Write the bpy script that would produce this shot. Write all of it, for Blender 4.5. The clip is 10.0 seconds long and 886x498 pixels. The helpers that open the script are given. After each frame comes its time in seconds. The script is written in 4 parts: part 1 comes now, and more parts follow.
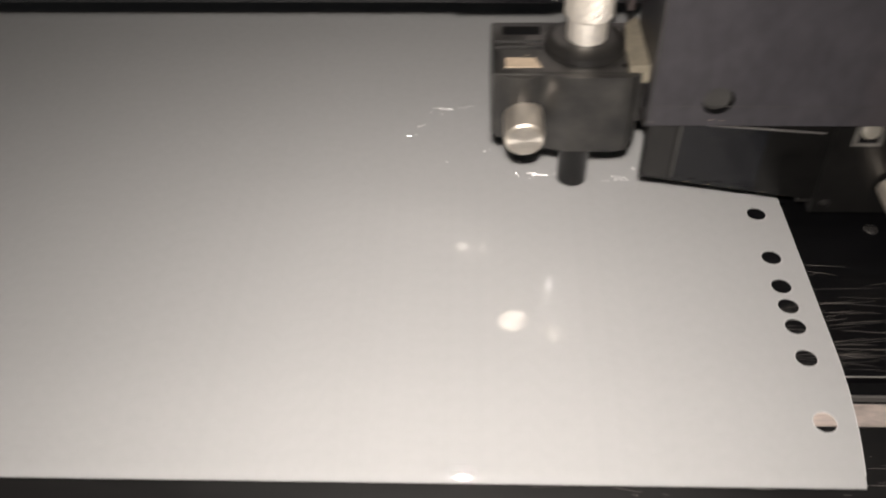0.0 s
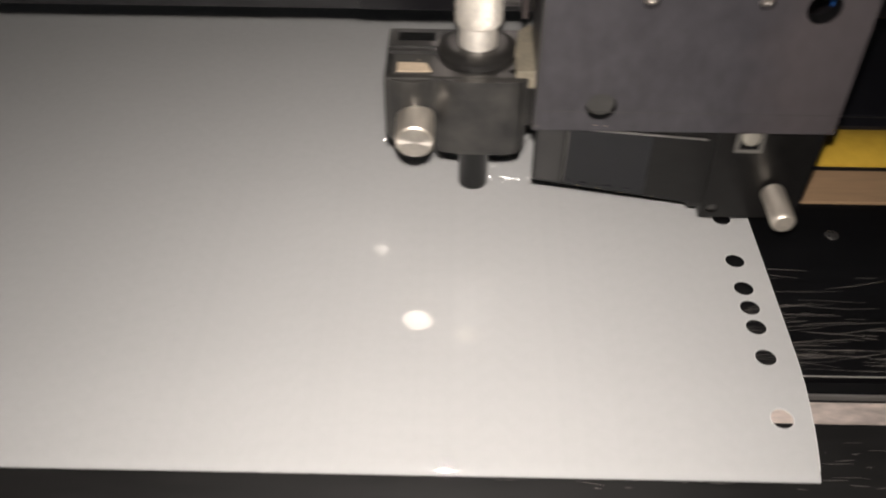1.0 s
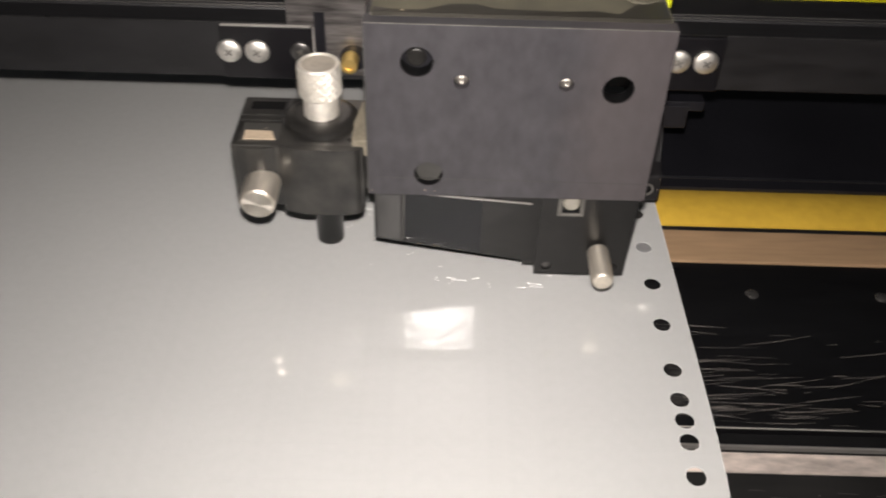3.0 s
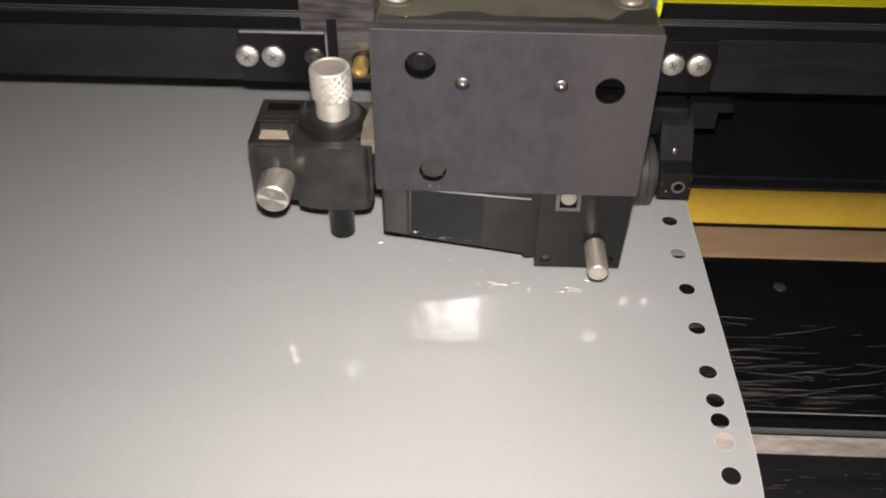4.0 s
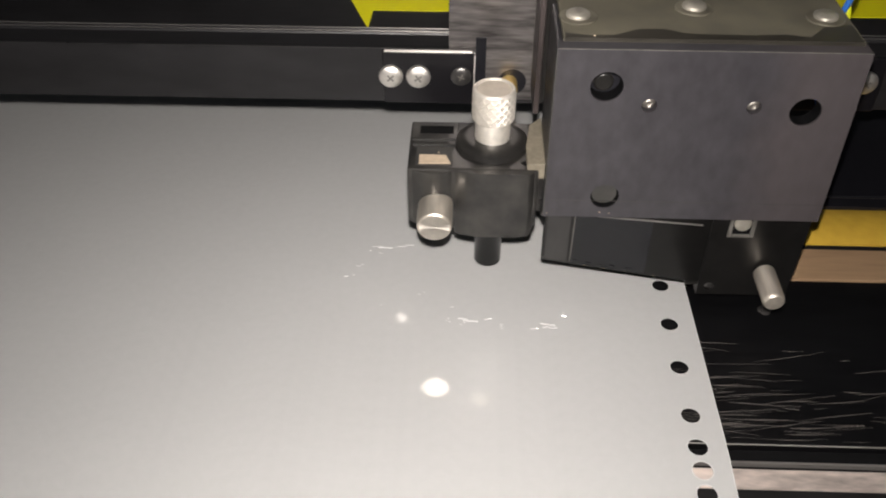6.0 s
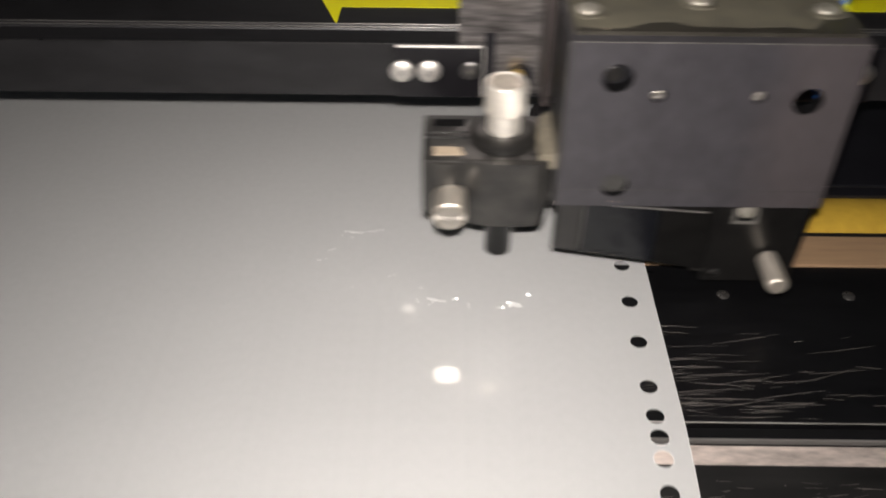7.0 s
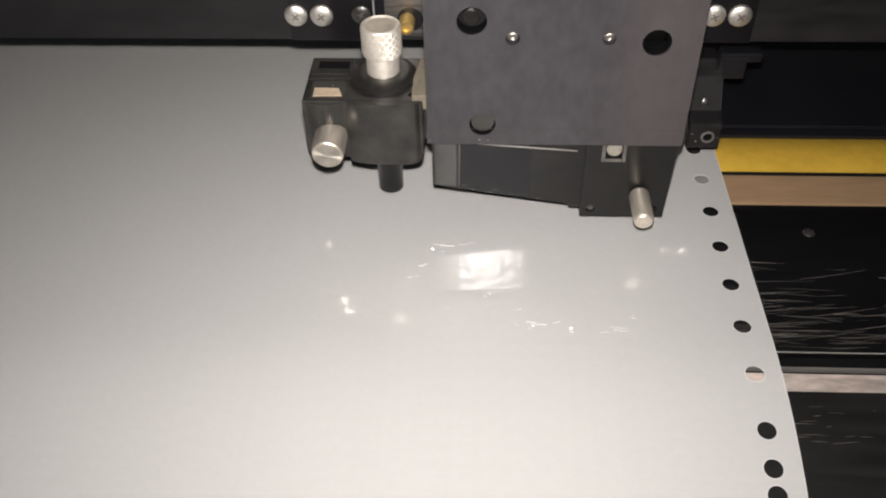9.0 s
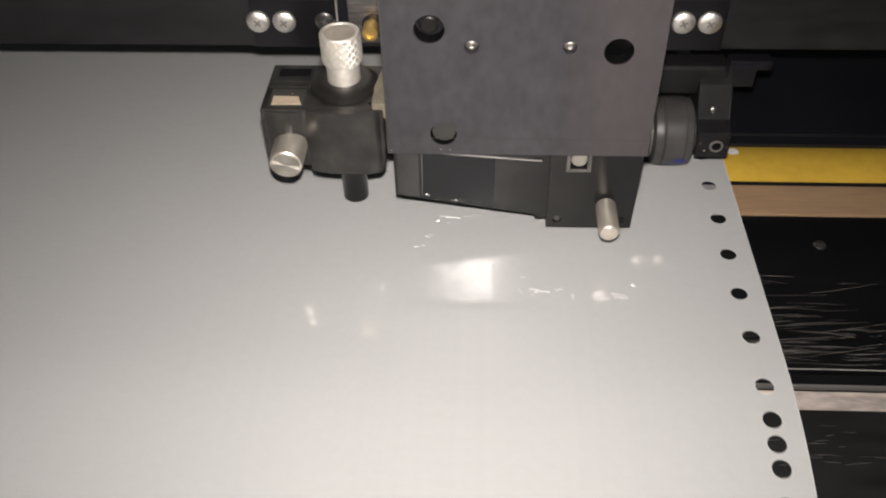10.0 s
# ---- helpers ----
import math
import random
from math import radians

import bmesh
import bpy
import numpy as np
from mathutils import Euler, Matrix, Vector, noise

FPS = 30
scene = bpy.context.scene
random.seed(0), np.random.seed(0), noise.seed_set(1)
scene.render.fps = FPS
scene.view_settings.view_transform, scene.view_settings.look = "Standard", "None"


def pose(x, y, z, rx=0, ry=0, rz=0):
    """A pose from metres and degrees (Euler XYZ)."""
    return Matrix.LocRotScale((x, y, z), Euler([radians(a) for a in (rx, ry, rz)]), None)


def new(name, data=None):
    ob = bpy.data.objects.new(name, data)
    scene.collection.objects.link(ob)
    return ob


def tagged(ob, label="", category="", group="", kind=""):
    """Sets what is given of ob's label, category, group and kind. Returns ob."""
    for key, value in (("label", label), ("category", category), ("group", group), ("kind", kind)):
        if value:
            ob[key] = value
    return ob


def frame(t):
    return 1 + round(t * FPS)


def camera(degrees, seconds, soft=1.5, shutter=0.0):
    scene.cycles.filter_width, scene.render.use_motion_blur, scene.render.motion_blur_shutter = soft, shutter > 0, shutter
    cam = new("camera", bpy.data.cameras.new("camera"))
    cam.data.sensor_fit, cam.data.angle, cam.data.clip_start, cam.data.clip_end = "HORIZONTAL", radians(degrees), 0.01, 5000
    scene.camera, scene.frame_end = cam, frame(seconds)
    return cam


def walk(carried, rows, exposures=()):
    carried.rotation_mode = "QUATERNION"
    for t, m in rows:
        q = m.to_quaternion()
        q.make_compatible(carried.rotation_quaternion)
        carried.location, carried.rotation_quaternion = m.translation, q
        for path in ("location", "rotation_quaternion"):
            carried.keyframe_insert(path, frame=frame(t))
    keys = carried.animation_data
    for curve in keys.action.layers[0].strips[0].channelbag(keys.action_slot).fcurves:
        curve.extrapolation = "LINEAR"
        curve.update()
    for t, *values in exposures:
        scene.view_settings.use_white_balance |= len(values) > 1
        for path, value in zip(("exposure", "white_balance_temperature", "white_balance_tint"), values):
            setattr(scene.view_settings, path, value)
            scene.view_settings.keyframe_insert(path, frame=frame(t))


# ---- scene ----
# A vinyl cutter at work, lit by the torch of the phone that films it. Numbers are millimetres, scaled by MM.
MM = 0.001
cam = camera(52.63, 10.0, soft=2.0, shutter=0.45)
PATH = [(t, pose(x * MM, y * MM, z * MM, a, b, c)) for t, x, y, z, a, b, c in (
    (0, -65.56, -137.08, 122.66, 46.59, 0.67, 1.34), (0.1, -65.77, -137.73, 123.27, 46.84, 0.52, 1.32),
    (0.2, -66.23, -138.34, 123.80, 47.08, 0.39, 1.32), (0.3, -66.87, -139.00, 124.26, 47.28, 0.27, 1.29),
    (0.4, -67.51, -139.74, 124.67, 47.42, 0.16, 1.22), (0.5, -68.22, -140.34, 125.02, 47.59, 0.06, 1.12),
    (0.6, -67.57, -140.52, 124.84, 48.05, -0.05, 1.21), (0.7, -66.45, -140.67, 124.75, 48.39, -0.17, 1.23),
    (0.8, -64.94, -140.85, 124.35, 48.36, -0.29, 1.21), (0.9, -63.68, -141.09, 123.84, 47.86, -0.39, 1.14),
    (1, -63.22, -141.39, 123.96, 47.28, -0.47, 1.00), (1.1, -63.63, -142.65, 124.20, 47.82, -0.51, 0.97),
    (1.2, -63.58, -144.03, 125.03, 48.15, -0.56, 0.89), (1.3, -62.47, -145.71, 126.34, 48.25, -0.68, 0.70),
    (1.4, -60.81, -147.79, 128.15, 48.34, -0.85, 0.36), (1.5, -59.04, -149.61, 130.51, 48.58, -1.02, -0.01),
    (1.6, -56.67, -151.51, 132.31, 48.64, -1.26, -0.40), (1.7, -54.80, -153.09, 134.07, 48.59, -1.44, -0.74),
    (1.8, -53.47, -154.28, 135.94, 48.57, -1.57, -0.98), (1.9, -52.51, -155.03, 138.04, 48.76, -1.66, -1.15),
    (2, -51.67, -155.52, 140.30, 49.12, -1.73, -1.30), (2.1, -49.44, -154.51, 139.91, 49.34, -1.83, -1.38),
    (2.2, -46.97, -153.14, 139.63, 49.57, -1.90, -1.49), (2.3, -44.49, -151.64, 139.46, 49.73, -1.96, -1.59),
    (2.4, -42.95, -150.04, 139.29, 49.73, -1.94, -1.55), (2.5, -42.65, -148.30, 139.23, 49.66, -1.82, -1.35),
    (2.6, -44.92, -147.21, 137.92, 49.54, -1.84, -0.84), (2.7, -47.92, -146.29, 136.65, 49.30, -1.76, -0.33),
    (3.8, -58.10, -157.94, 141.29, 49.61, -0.55, 2.28), (3.9, -58.34, -158.22, 141.73, 49.58, -0.52, 2.20),
    (4, -58.44, -158.40, 142.62, 49.67, -0.47, 2.04), (4.1, -57.56, -157.35, 141.69, 49.72, -0.47, 1.98),
    (4.2, -57.10, -156.13, 140.80, 49.72, -0.39, 1.92), (4.3, -56.99, -154.80, 139.85, 49.71, -0.29, 1.90),
    (4.4, -56.80, -153.34, 138.80, 49.75, -0.21, 1.90), (4.5, -56.27, -151.69, 137.78, 49.83, -0.14, 1.87),
    (4.6, -55.48, -152.28, 138.64, 50.09, -0.21, 1.80), (4.7, -55.11, -153.04, 139.43, 50.27, -0.25, 1.77),
    (4.8, -55.25, -153.90, 140.12, 50.31, -0.25, 1.77), (4.9, -55.41, -154.75, 140.55, 50.16, -0.24, 1.81),
    (5, -55.20, -155.76, 140.78, 49.79, -0.24, 1.84), (5.1, -54.96, -154.57, 140.52, 50.05, -0.23, 1.81),
    (5.2, -54.65, -153.45, 139.98, 50.08, -0.20, 1.77), (5.3, -54.37, -152.32, 139.15, 49.94, -0.17, 1.77),
    (5.4, -54.35, -151.01, 138.42, 49.93, -0.12, 1.82), (5.5, -54.44, -149.51, 138.06, 50.17, -0.08, 1.87),
    (5.6, -53.55, -149.61, 138.00, 50.29, -0.14, 1.85), (5.7, -53.04, -149.56, 138.08, 50.52, -0.17, 1.85),
    (6.8, -47.69, -152.00, 141.29, 50.05, -0.08, 1.00), (6.9, -47.80, -153.76, 140.89, 50.23, -0.27, 0.73),
    (7, -48.31, -155.20, 140.36, 50.45, -0.43, 0.50), (7.1, -48.53, -156.23, 141.26, 50.25, -0.34, 0.66),
    (7.2, -48.57, -157.21, 142.38, 50.14, -0.27, 0.78), (7.3, -48.52, -158.31, 143.57, 49.96, -0.21, 0.86),
    (7.4, -48.33, -159.44, 144.77, 49.72, -0.16, 0.91), (7.5, -47.95, -160.54, 145.91, 49.47, -0.13, 0.94),
    (7.6, -47.78, -161.54, 146.00, 49.37, -0.27, 1.03), (7.7, -48.48, -162.11, 146.13, 49.43, -0.35, 1.19),
    (7.8, -49.92, -162.42, 146.15, 49.51, -0.36, 1.37), (7.9, -51.39, -162.81, 146.26, 49.58, -0.37, 1.49),
    (8, -52.73, -163.31, 146.50, 49.70, -0.40, 1.54), (8.1, -53.20, -163.66, 146.61, 49.74, -0.29, 1.54),
    (8.2, -53.60, -163.75, 146.66, 49.74, -0.17, 1.51), (8.3, -53.88, -163.86, 146.68, 49.59, -0.06, 1.44),
    (8.4, -54.38, -164.14, 146.68, 49.31, 0.08, 1.38), (8.5, -55.38, -164.39, 146.59, 48.94, 0.25, 1.33),
    (8.6, -56.51, -164.86, 146.25, 48.53, 0.33, 1.58), (8.7, -58.05, -165.03, 145.96, 48.22, 0.46, 1.80),
    (8.8, -59.86, -165.12, 145.60, 47.82, 0.62, 2.02), (8.9, -61.61, -165.15, 145.42, 47.39, 0.78, 2.17),
    (9, -63.10, -164.87, 145.57, 47.11, 0.93, 2.20), (9.1, -63.75, -164.40, 144.90, 47.11, 0.94, 2.50),
    (9.2, -64.21, -163.85, 144.52, 47.08, 0.94, 2.66), (9.3, -64.36, -163.24, 144.35, 46.96, 0.93, 2.68),
    (9.4, -64.48, -162.43, 144.38, 46.88, 0.94, 2.63), (9.5, -64.73, -161.31, 144.74, 46.95, 0.98, 2.52),
    (9.6, -64.55, -161.32, 144.35, 47.09, 0.90, 2.75), (9.7, -64.51, -161.05, 144.08, 47.23, 0.89, 2.90),
    (9.8, -64.33, -160.67, 143.96, 47.29, 0.88, 2.92), (9.9, -63.97, -160.26, 144.17, 47.20, 0.88, 2.75),
    (10, -63.68, -159.68, 144.81, 47.05, 0.90, 2.38),
)]
walk(cam, PATH, exposures=((0, -0.26, 6680, 11), (0.5, -0.18, 6680, 11), (1, -0.18, 6680, 11), (1.3, -0.1, 6680, 11), (2, 0.26, 6650, 10.5), (2.3, 0.10, 6650, 10.5), (2.5, 0.23, 6650, 10.5),
    (4, 0.18, 6550, 10), (5.5, 0.16, 6550, 10), (7, 0.27, 6550, 10.5), (8, 0.34, 6550, 10.5), (8.5, 0.32, 6550, 10.5), (9, 0.32, 6550, 10), (9.8, 0.20, 6550, 10), (10, 0.2, 6550, 10)))

# ---- light ----
world = bpy.data.worlds.new("dark_room")
scene.world = world
world.use_nodes = True
world.node_tree.nodes["Background"].inputs["Color"].default_value = (0.9, 0.95, 1.0, 1)
world.node_tree.nodes["Background"].inputs["Strength"].default_value = 0.02
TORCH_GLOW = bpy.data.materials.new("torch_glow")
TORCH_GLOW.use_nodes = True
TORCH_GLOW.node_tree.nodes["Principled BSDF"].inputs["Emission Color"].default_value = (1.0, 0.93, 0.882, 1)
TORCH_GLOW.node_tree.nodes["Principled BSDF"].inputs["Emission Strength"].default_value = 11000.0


# ---- materials ----
def material(name, col, rough=0.5, metal=0.0, var=0.25, grain=900, stain=60, bump=0.15, dust=0.0, dust_col=(0.3, 0.27, 0.2), coat=0.0, stretch=(1, 1, 1), spec=0.5):
    """Two scales of variation in colour and gloss, fine relief, and dust in patches."""
    m = bpy.data.materials.new(name)
    m.use_nodes = True
    nt = m.node_tree
    bsdf = nt.nodes["Principled BSDF"]
    tc = nt.nodes.new("ShaderNodeTexCoord")
    mp = nt.nodes.new("ShaderNodeMapping")
    mp.inputs["Scale"].default_value = stretch
    nt.links.new(tc.outputs["Object"], mp.inputs["Vector"])
    fine, broad = nt.nodes.new("ShaderNodeTexNoise"), nt.nodes.new("ShaderNodeTexNoise")
    fine.inputs["Scale"].default_value, fine.inputs["Detail"].default_value = grain, 4
    broad.inputs["Scale"].default_value, broad.inputs["Detail"].default_value = stain, 5
    for n in (fine, broad):
        nt.links.new(mp.outputs["Vector"], n.inputs["Vector"])
    mixed = nt.nodes.new("ShaderNodeMath")
    mixed.operation = "MULTIPLY_ADD"
    mixed.inputs[1].default_value = 0.55
    nt.links.new(fine.outputs["Fac"], mixed.inputs[0])
    half = nt.nodes.new("ShaderNodeMath")
    half.operation = "MULTIPLY"
    half.inputs[1].default_value = 0.45
    nt.links.new(broad.outputs["Fac"], half.inputs[0])
    nt.links.new(half.outputs[0], mixed.inputs[2])
    ramp = nt.nodes.new("ShaderNodeMapRange")
    ramp.inputs["From Min"].default_value, ramp.inputs["From Max"].default_value = 0.3, 0.7
    ramp.inputs["To Min"].default_value, ramp.inputs["To Max"].default_value = 1 - var, 1 + var
    nt.links.new(mixed.outputs[0], ramp.inputs["Value"])
    tint = nt.nodes.new("ShaderNodeVectorMath")
    tint.operation = "SCALE"
    tint.inputs[0].default_value = col
    nt.links.new(ramp.outputs[0], tint.inputs["Scale"])
    colour = tint.outputs[0]
    if dust:
        patch = nt.nodes.new("ShaderNodeMapRange")
        patch.inputs["From Min"].default_value, patch.inputs["From Max"].default_value = 0.42, 0.68
        patch.inputs["To Min"].default_value, patch.inputs["To Max"].default_value = 0.1 * dust, dust
        nt.links.new(mixed.outputs[0], patch.inputs["Value"])
        blend = nt.nodes.new("ShaderNodeMix")
        blend.data_type = "RGBA"
        blend.inputs["B"].default_value = (*dust_col, 1)
        nt.links.new(patch.outputs[0], blend.inputs["Factor"])
        nt.links.new(colour, blend.inputs["A"])
        colour = blend.outputs["Result"]
    nt.links.new(colour, bsdf.inputs["Base Color"])
    rr = nt.nodes.new("ShaderNodeMapRange")
    rr.inputs["From Min"].default_value, rr.inputs["From Max"].default_value = 0.3, 0.7
    rr.inputs["To Min"].default_value, rr.inputs["To Max"].default_value = max(0.03, rough * 0.8), min(1, rough * 1.2)
    nt.links.new(mixed.outputs[0], rr.inputs["Value"])
    nt.links.new(rr.outputs[0], bsdf.inputs["Roughness"])
    bsdf.inputs["Metallic"].default_value = metal
    bsdf.inputs["Specular IOR Level"].default_value = spec
    bsdf.inputs["Coat Weight"].default_value = coat
    bsdf.inputs["Coat Roughness"].default_value = 0.08
    if bump:
        bp = nt.nodes.new("ShaderNodeBump")
        bp.inputs["Strength"].default_value, bp.inputs["Distance"].default_value = bump, 0.0002
        nt.links.new(fine.outputs["Fac"], bp.inputs["Height"])
        nt.links.new(bp.outputs["Normal"], bsdf.inputs["Normal"])
    return m


VINYL = material("vinyl", (0.50, 0.505, 0.50), 0.027, var=0.03, grain=500, stain=25, bump=0.010, spec=1.0)
CUT_LIP = material("fresh_cut_lip", (0.64, 0.64, 0.63), 0.2, var=0.05, spec=0.8)
CHAD = material("white_vinyl_scrap", (0.86, 0.84, 0.82), 0.35, var=0.05)
VINYL_CUT = material("cut_vinyl_lip", (0.68, 0.68, 0.67), 0.22, var=0.1)
BLOCK = material("dark_anodised_block", (0.045, 0.043, 0.048), 0.42, var=0.30, grain=460, stain=48, bump=0.06, stretch=(1.0, 1, 0.6), spec=0.4)
# paler right part: rubbed patch, with the plate's satin sheen put into its colour
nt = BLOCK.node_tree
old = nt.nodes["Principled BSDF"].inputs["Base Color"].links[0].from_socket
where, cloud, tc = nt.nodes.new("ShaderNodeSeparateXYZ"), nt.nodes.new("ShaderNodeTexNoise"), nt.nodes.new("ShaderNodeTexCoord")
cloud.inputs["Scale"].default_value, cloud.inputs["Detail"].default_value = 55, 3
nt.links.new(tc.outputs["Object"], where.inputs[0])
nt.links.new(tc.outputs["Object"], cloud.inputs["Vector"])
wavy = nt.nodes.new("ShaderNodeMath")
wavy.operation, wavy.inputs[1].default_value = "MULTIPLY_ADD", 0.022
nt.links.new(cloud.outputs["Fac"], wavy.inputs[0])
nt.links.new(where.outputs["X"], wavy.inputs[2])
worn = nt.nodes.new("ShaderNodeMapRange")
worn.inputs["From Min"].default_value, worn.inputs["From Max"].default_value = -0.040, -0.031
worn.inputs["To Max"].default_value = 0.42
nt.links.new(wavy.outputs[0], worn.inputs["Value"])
rubbed_sheen = nt.nodes.new("ShaderNodeMix")
rubbed_sheen.data_type = "RGBA"
rubbed_sheen.inputs["B"].default_value = (0.092, 0.077, 0.077, 1)
nt.links.new(worn.outputs[0], rubbed_sheen.inputs["Factor"])
nt.links.new(old, rubbed_sheen.inputs["A"])
nt.links.new(rubbed_sheen.outputs["Result"], nt.nodes["Principled BSDF"].inputs["Base Color"])
BLACK_PLASTIC = material("black_plastic", (0.014, 0.0135, 0.013), 0.36, var=0.25, grain=1200, stain=90, bump=0.12, dust=0.05, dust_col=(0.16, 0.14, 0.11))
CLAMP = material("worn_black_clamp", (0.0125, 0.0122, 0.012), 0.45, var=0.5, grain=260, stain=110, bump=0.12, coat=0.3, dust=0.14, dust_col=(0.15, 0.14, 0.115))
DUSTY_LID = material("dusty_lid", (0.098, 0.09, 0.068), 0.75, var=0.28, grain=130, stain=38, bump=0.12, dust=0.5, dust_col=(0.16, 0.145, 0.095))
DUST_PLATE = material("dust_covered_plate", (0.19, 0.168, 0.125), 0.8, var=0.35, grain=900, stain=150, bump=0.3)
RAIL = material("black_rail", (0.0115, 0.0112, 0.0122), 0.45, var=0.35, grain=400, stain=26, bump=0.05, dust=0.02, dust_col=(0.2, 0.2, 0.22), stretch=(0.3, 1, 1))
PLATEN = material("black_platen", (0.0042, 0.0042, 0.0048), 0.32, spec=0.4, var=0.4, grain=700, stain=50, bump=0.12, stretch=(0.2, 1, 1))
FRONT = material("scuffed_front", (0.005, 0.0048, 0.0048), 0.55, spec=0.3, var=0.6, grain=420, stain=60, bump=0.2, dust=0.014, dust_col=(0.2, 0.18, 0.16), stretch=(0.12, 1, 1))
WALL = material("black_back_panel", (0.0095, 0.0095, 0.0125), 0.4, var=0.3, grain=500, stain=50, bump=0.1)
SCRATCH = material("scratch", (0.42, 0.385, 0.35), 0.4, 0.5, var=0.8, grain=90, stain=40, bump=0)
ALU = material("dusty_aluminium", (0.66, 0.57, 0.515), 0.45, 0.45, var=0.5, grain=700, stain=140, bump=0.5, stretch=(0.3, 1, 1))
# bare slot ridge, pale rail lines, and the tape's painted highlight
GROOVE_EDGE = material("bare_and_glint_edge", (0.42, 0.40, 0.38), 0.4, 0.7, var=0.6, grain=300, stretch=(0.1, 1, 1))
BARE = material("bare_bright_edge", (0.56, 0.54, 0.51), 0.45, 0.6, var=0.6, grain=300, stain=90, stretch=(0.2, 1, 1))
OIL = material("oily_grime", (0.03, 0.027, 0.021), 0.5, var=0.4, grain=130, stain=40, bump=0.1)
PLUG = material("old_plug", (0.047, 0.046, 0.043), 0.6, var=0.4, grain=300, stain=120)
TAN = material("tan_cutting_strip", (0.33, 0.215, 0.125), 0.55, var=0.22, grain=700, stain=80, bump=0.25, stretch=(0.12, 1, 1))
YELLOW_TAPE = material("amber_tape", (0.62, 0.40, 0.055), 0.22, var=0.12, grain=300, stain=60, bump=0.06)
LABEL_YELLOW = material("yellow_label", (0.90, 0.84, 0.01), 0.4, var=0.05, bump=0.03)
STEEL = material("brushed_steel", (0.74, 0.68, 0.59), 0.44, 0.82, var=0.2, grain=900, stain=150, bump=0.25, stretch=(1, 0.15, 1))
NICKEL = material("knurled_nickel", (0.88, 0.835, 0.755), 0.5, 0.72, var=0.12, grain=900, bump=0.1)
ZINC = material("zinc_screw", (0.88, 0.85, 0.80), 0.5, 1.0, var=0.15, grain=900, bump=0.08)
DULL_SCREW = material("dull_lid_screw", (0.15, 0.138, 0.105), 0.55, 0.25, var=0.4, grain=300, stain=150, bump=0.2)
LID_SCREW = material("worn_lid_screw", (0.36, 0.34, 0.29), 0.5, 0.5, var=0.4, grain=400, stain=150, bump=0.15)
GLOSS_BLACK = material("polished_black", (0.006, 0.006, 0.006), 0.2, var=0.06, grain=700, stain=90, bump=0.0, spec=0.45)
# worn rims, and painted highlights on the plate's upper edge and tape joint
RING = material("worn_and_glint_rim", (0.13, 0.125, 0.115), 0.55, 0.2, var=0.5, grain=500)
DARK_STEEL = material("dark_screw", (0.16, 0.155, 0.15), 0.32, 0.9, var=0.3)
RECESS = material("screw_recess", (0.40, 0.375, 0.34), 0.5, 0.9, var=0.3)
BED_SCREW = material("bed_screw", (0.18, 0.172, 0.165), 0.28, 0.85, var=0.3)
TURNED = material("turned_steel", (0.72, 0.67, 0.60), 0.42, 1.0, var=0.12, grain=900, stain=150, bump=0.05)
ring_way = TURNED.node_tree.nodes.new("ShaderNodeTangent")
ring_way.direction_type, ring_way.axis = "RADIAL", "Y"
TURNED.node_tree.links.new(ring_way.outputs[0], TURNED.node_tree.nodes["Principled BSDF"].inputs["Tangent"])
TURNED.node_tree.nodes["Principled BSDF"].inputs["Anisotropic"].default_value = 0.85
# tan, and darker than the nickel side because the dish catches less light
KNOB_TOP = material("dimmed_knob_top", (0.52, 0.475, 0.40), 0.5, 0.6, var=0.2, grain=500, stain=150, bump=0.1)
BRASS = material("brass", (0.75, 0.54, 0.20), 0.45, 0.8, var=0.15)
PLATE = material("black_plate", (0.0065, 0.006, 0.0075), 0.34, var=0.25, grain=700, stain=60, bump=0.06)
BRACKET = material("black_oxide_steel", (0.0075, 0.0072, 0.007), 0.36, var=0.5, grain=400, stain=60, bump=0.05, spec=0.4, coat=0.2)
BRUSHED = material("brushed_black_plate", (0.23, 0.215, 0.21), 0.38, 0.75, var=0.85, grain=420, stain=90, bump=0.5, stretch=(0.3, 1, 2.2))
TAPE = material("black_gloss_tape", (0.0045, 0.005, 0.007), 0.21, var=0.45, grain=230, stain=60, bump=1.0, spec=0.65)
GREY_TAPE = material("brushed_vane_end", (0.006, 0.0058, 0.0056), 0.32, 0.0, var=0.5, grain=320, stain=80, bump=0.05, spec=0.4, coat=0.25, stretch=(0.7, 1, 1.4))
FOLD = material("creased_tape_end", (0.012, 0.0112, 0.0105), 0.40, 0.0, var=0.8, grain=260, stain=120, bump=0.08, spec=0.65, coat=0.35, stretch=(1.6, 1, 0.5))
PIT = material("black_pit", (0.004, 0.004, 0.0045), 0.7, var=0.3, grain=400, stain=60, bump=0.05, spec=0.15)
for brushed_metal in (GREY_TAPE, FOLD, BRACKET, BLOCK, ALU, BARE, GROOVE_EDGE):
    along = brushed_metal.node_tree.nodes.new("ShaderNodeTangent")
    along.direction_type, along.axis = "RADIAL", "X"
    brushed_metal.node_tree.links.new(along.outputs[0], brushed_metal.node_tree.nodes["Principled BSDF"].inputs["Tangent"])
    brushed_metal.node_tree.nodes["Principled BSDF"].inputs["Anisotropic"].default_value = 0.93
    brushed_metal.node_tree.nodes["Principled BSDF"].inputs["Coat Roughness"].default_value = 0.2
BLOCK.node_tree.nodes["Principled BSDF"].inputs["Anisotropic"].default_value = 0.5
ALU.node_tree.nodes["Principled BSDF"].inputs["Anisotropic"].default_value = 0.72
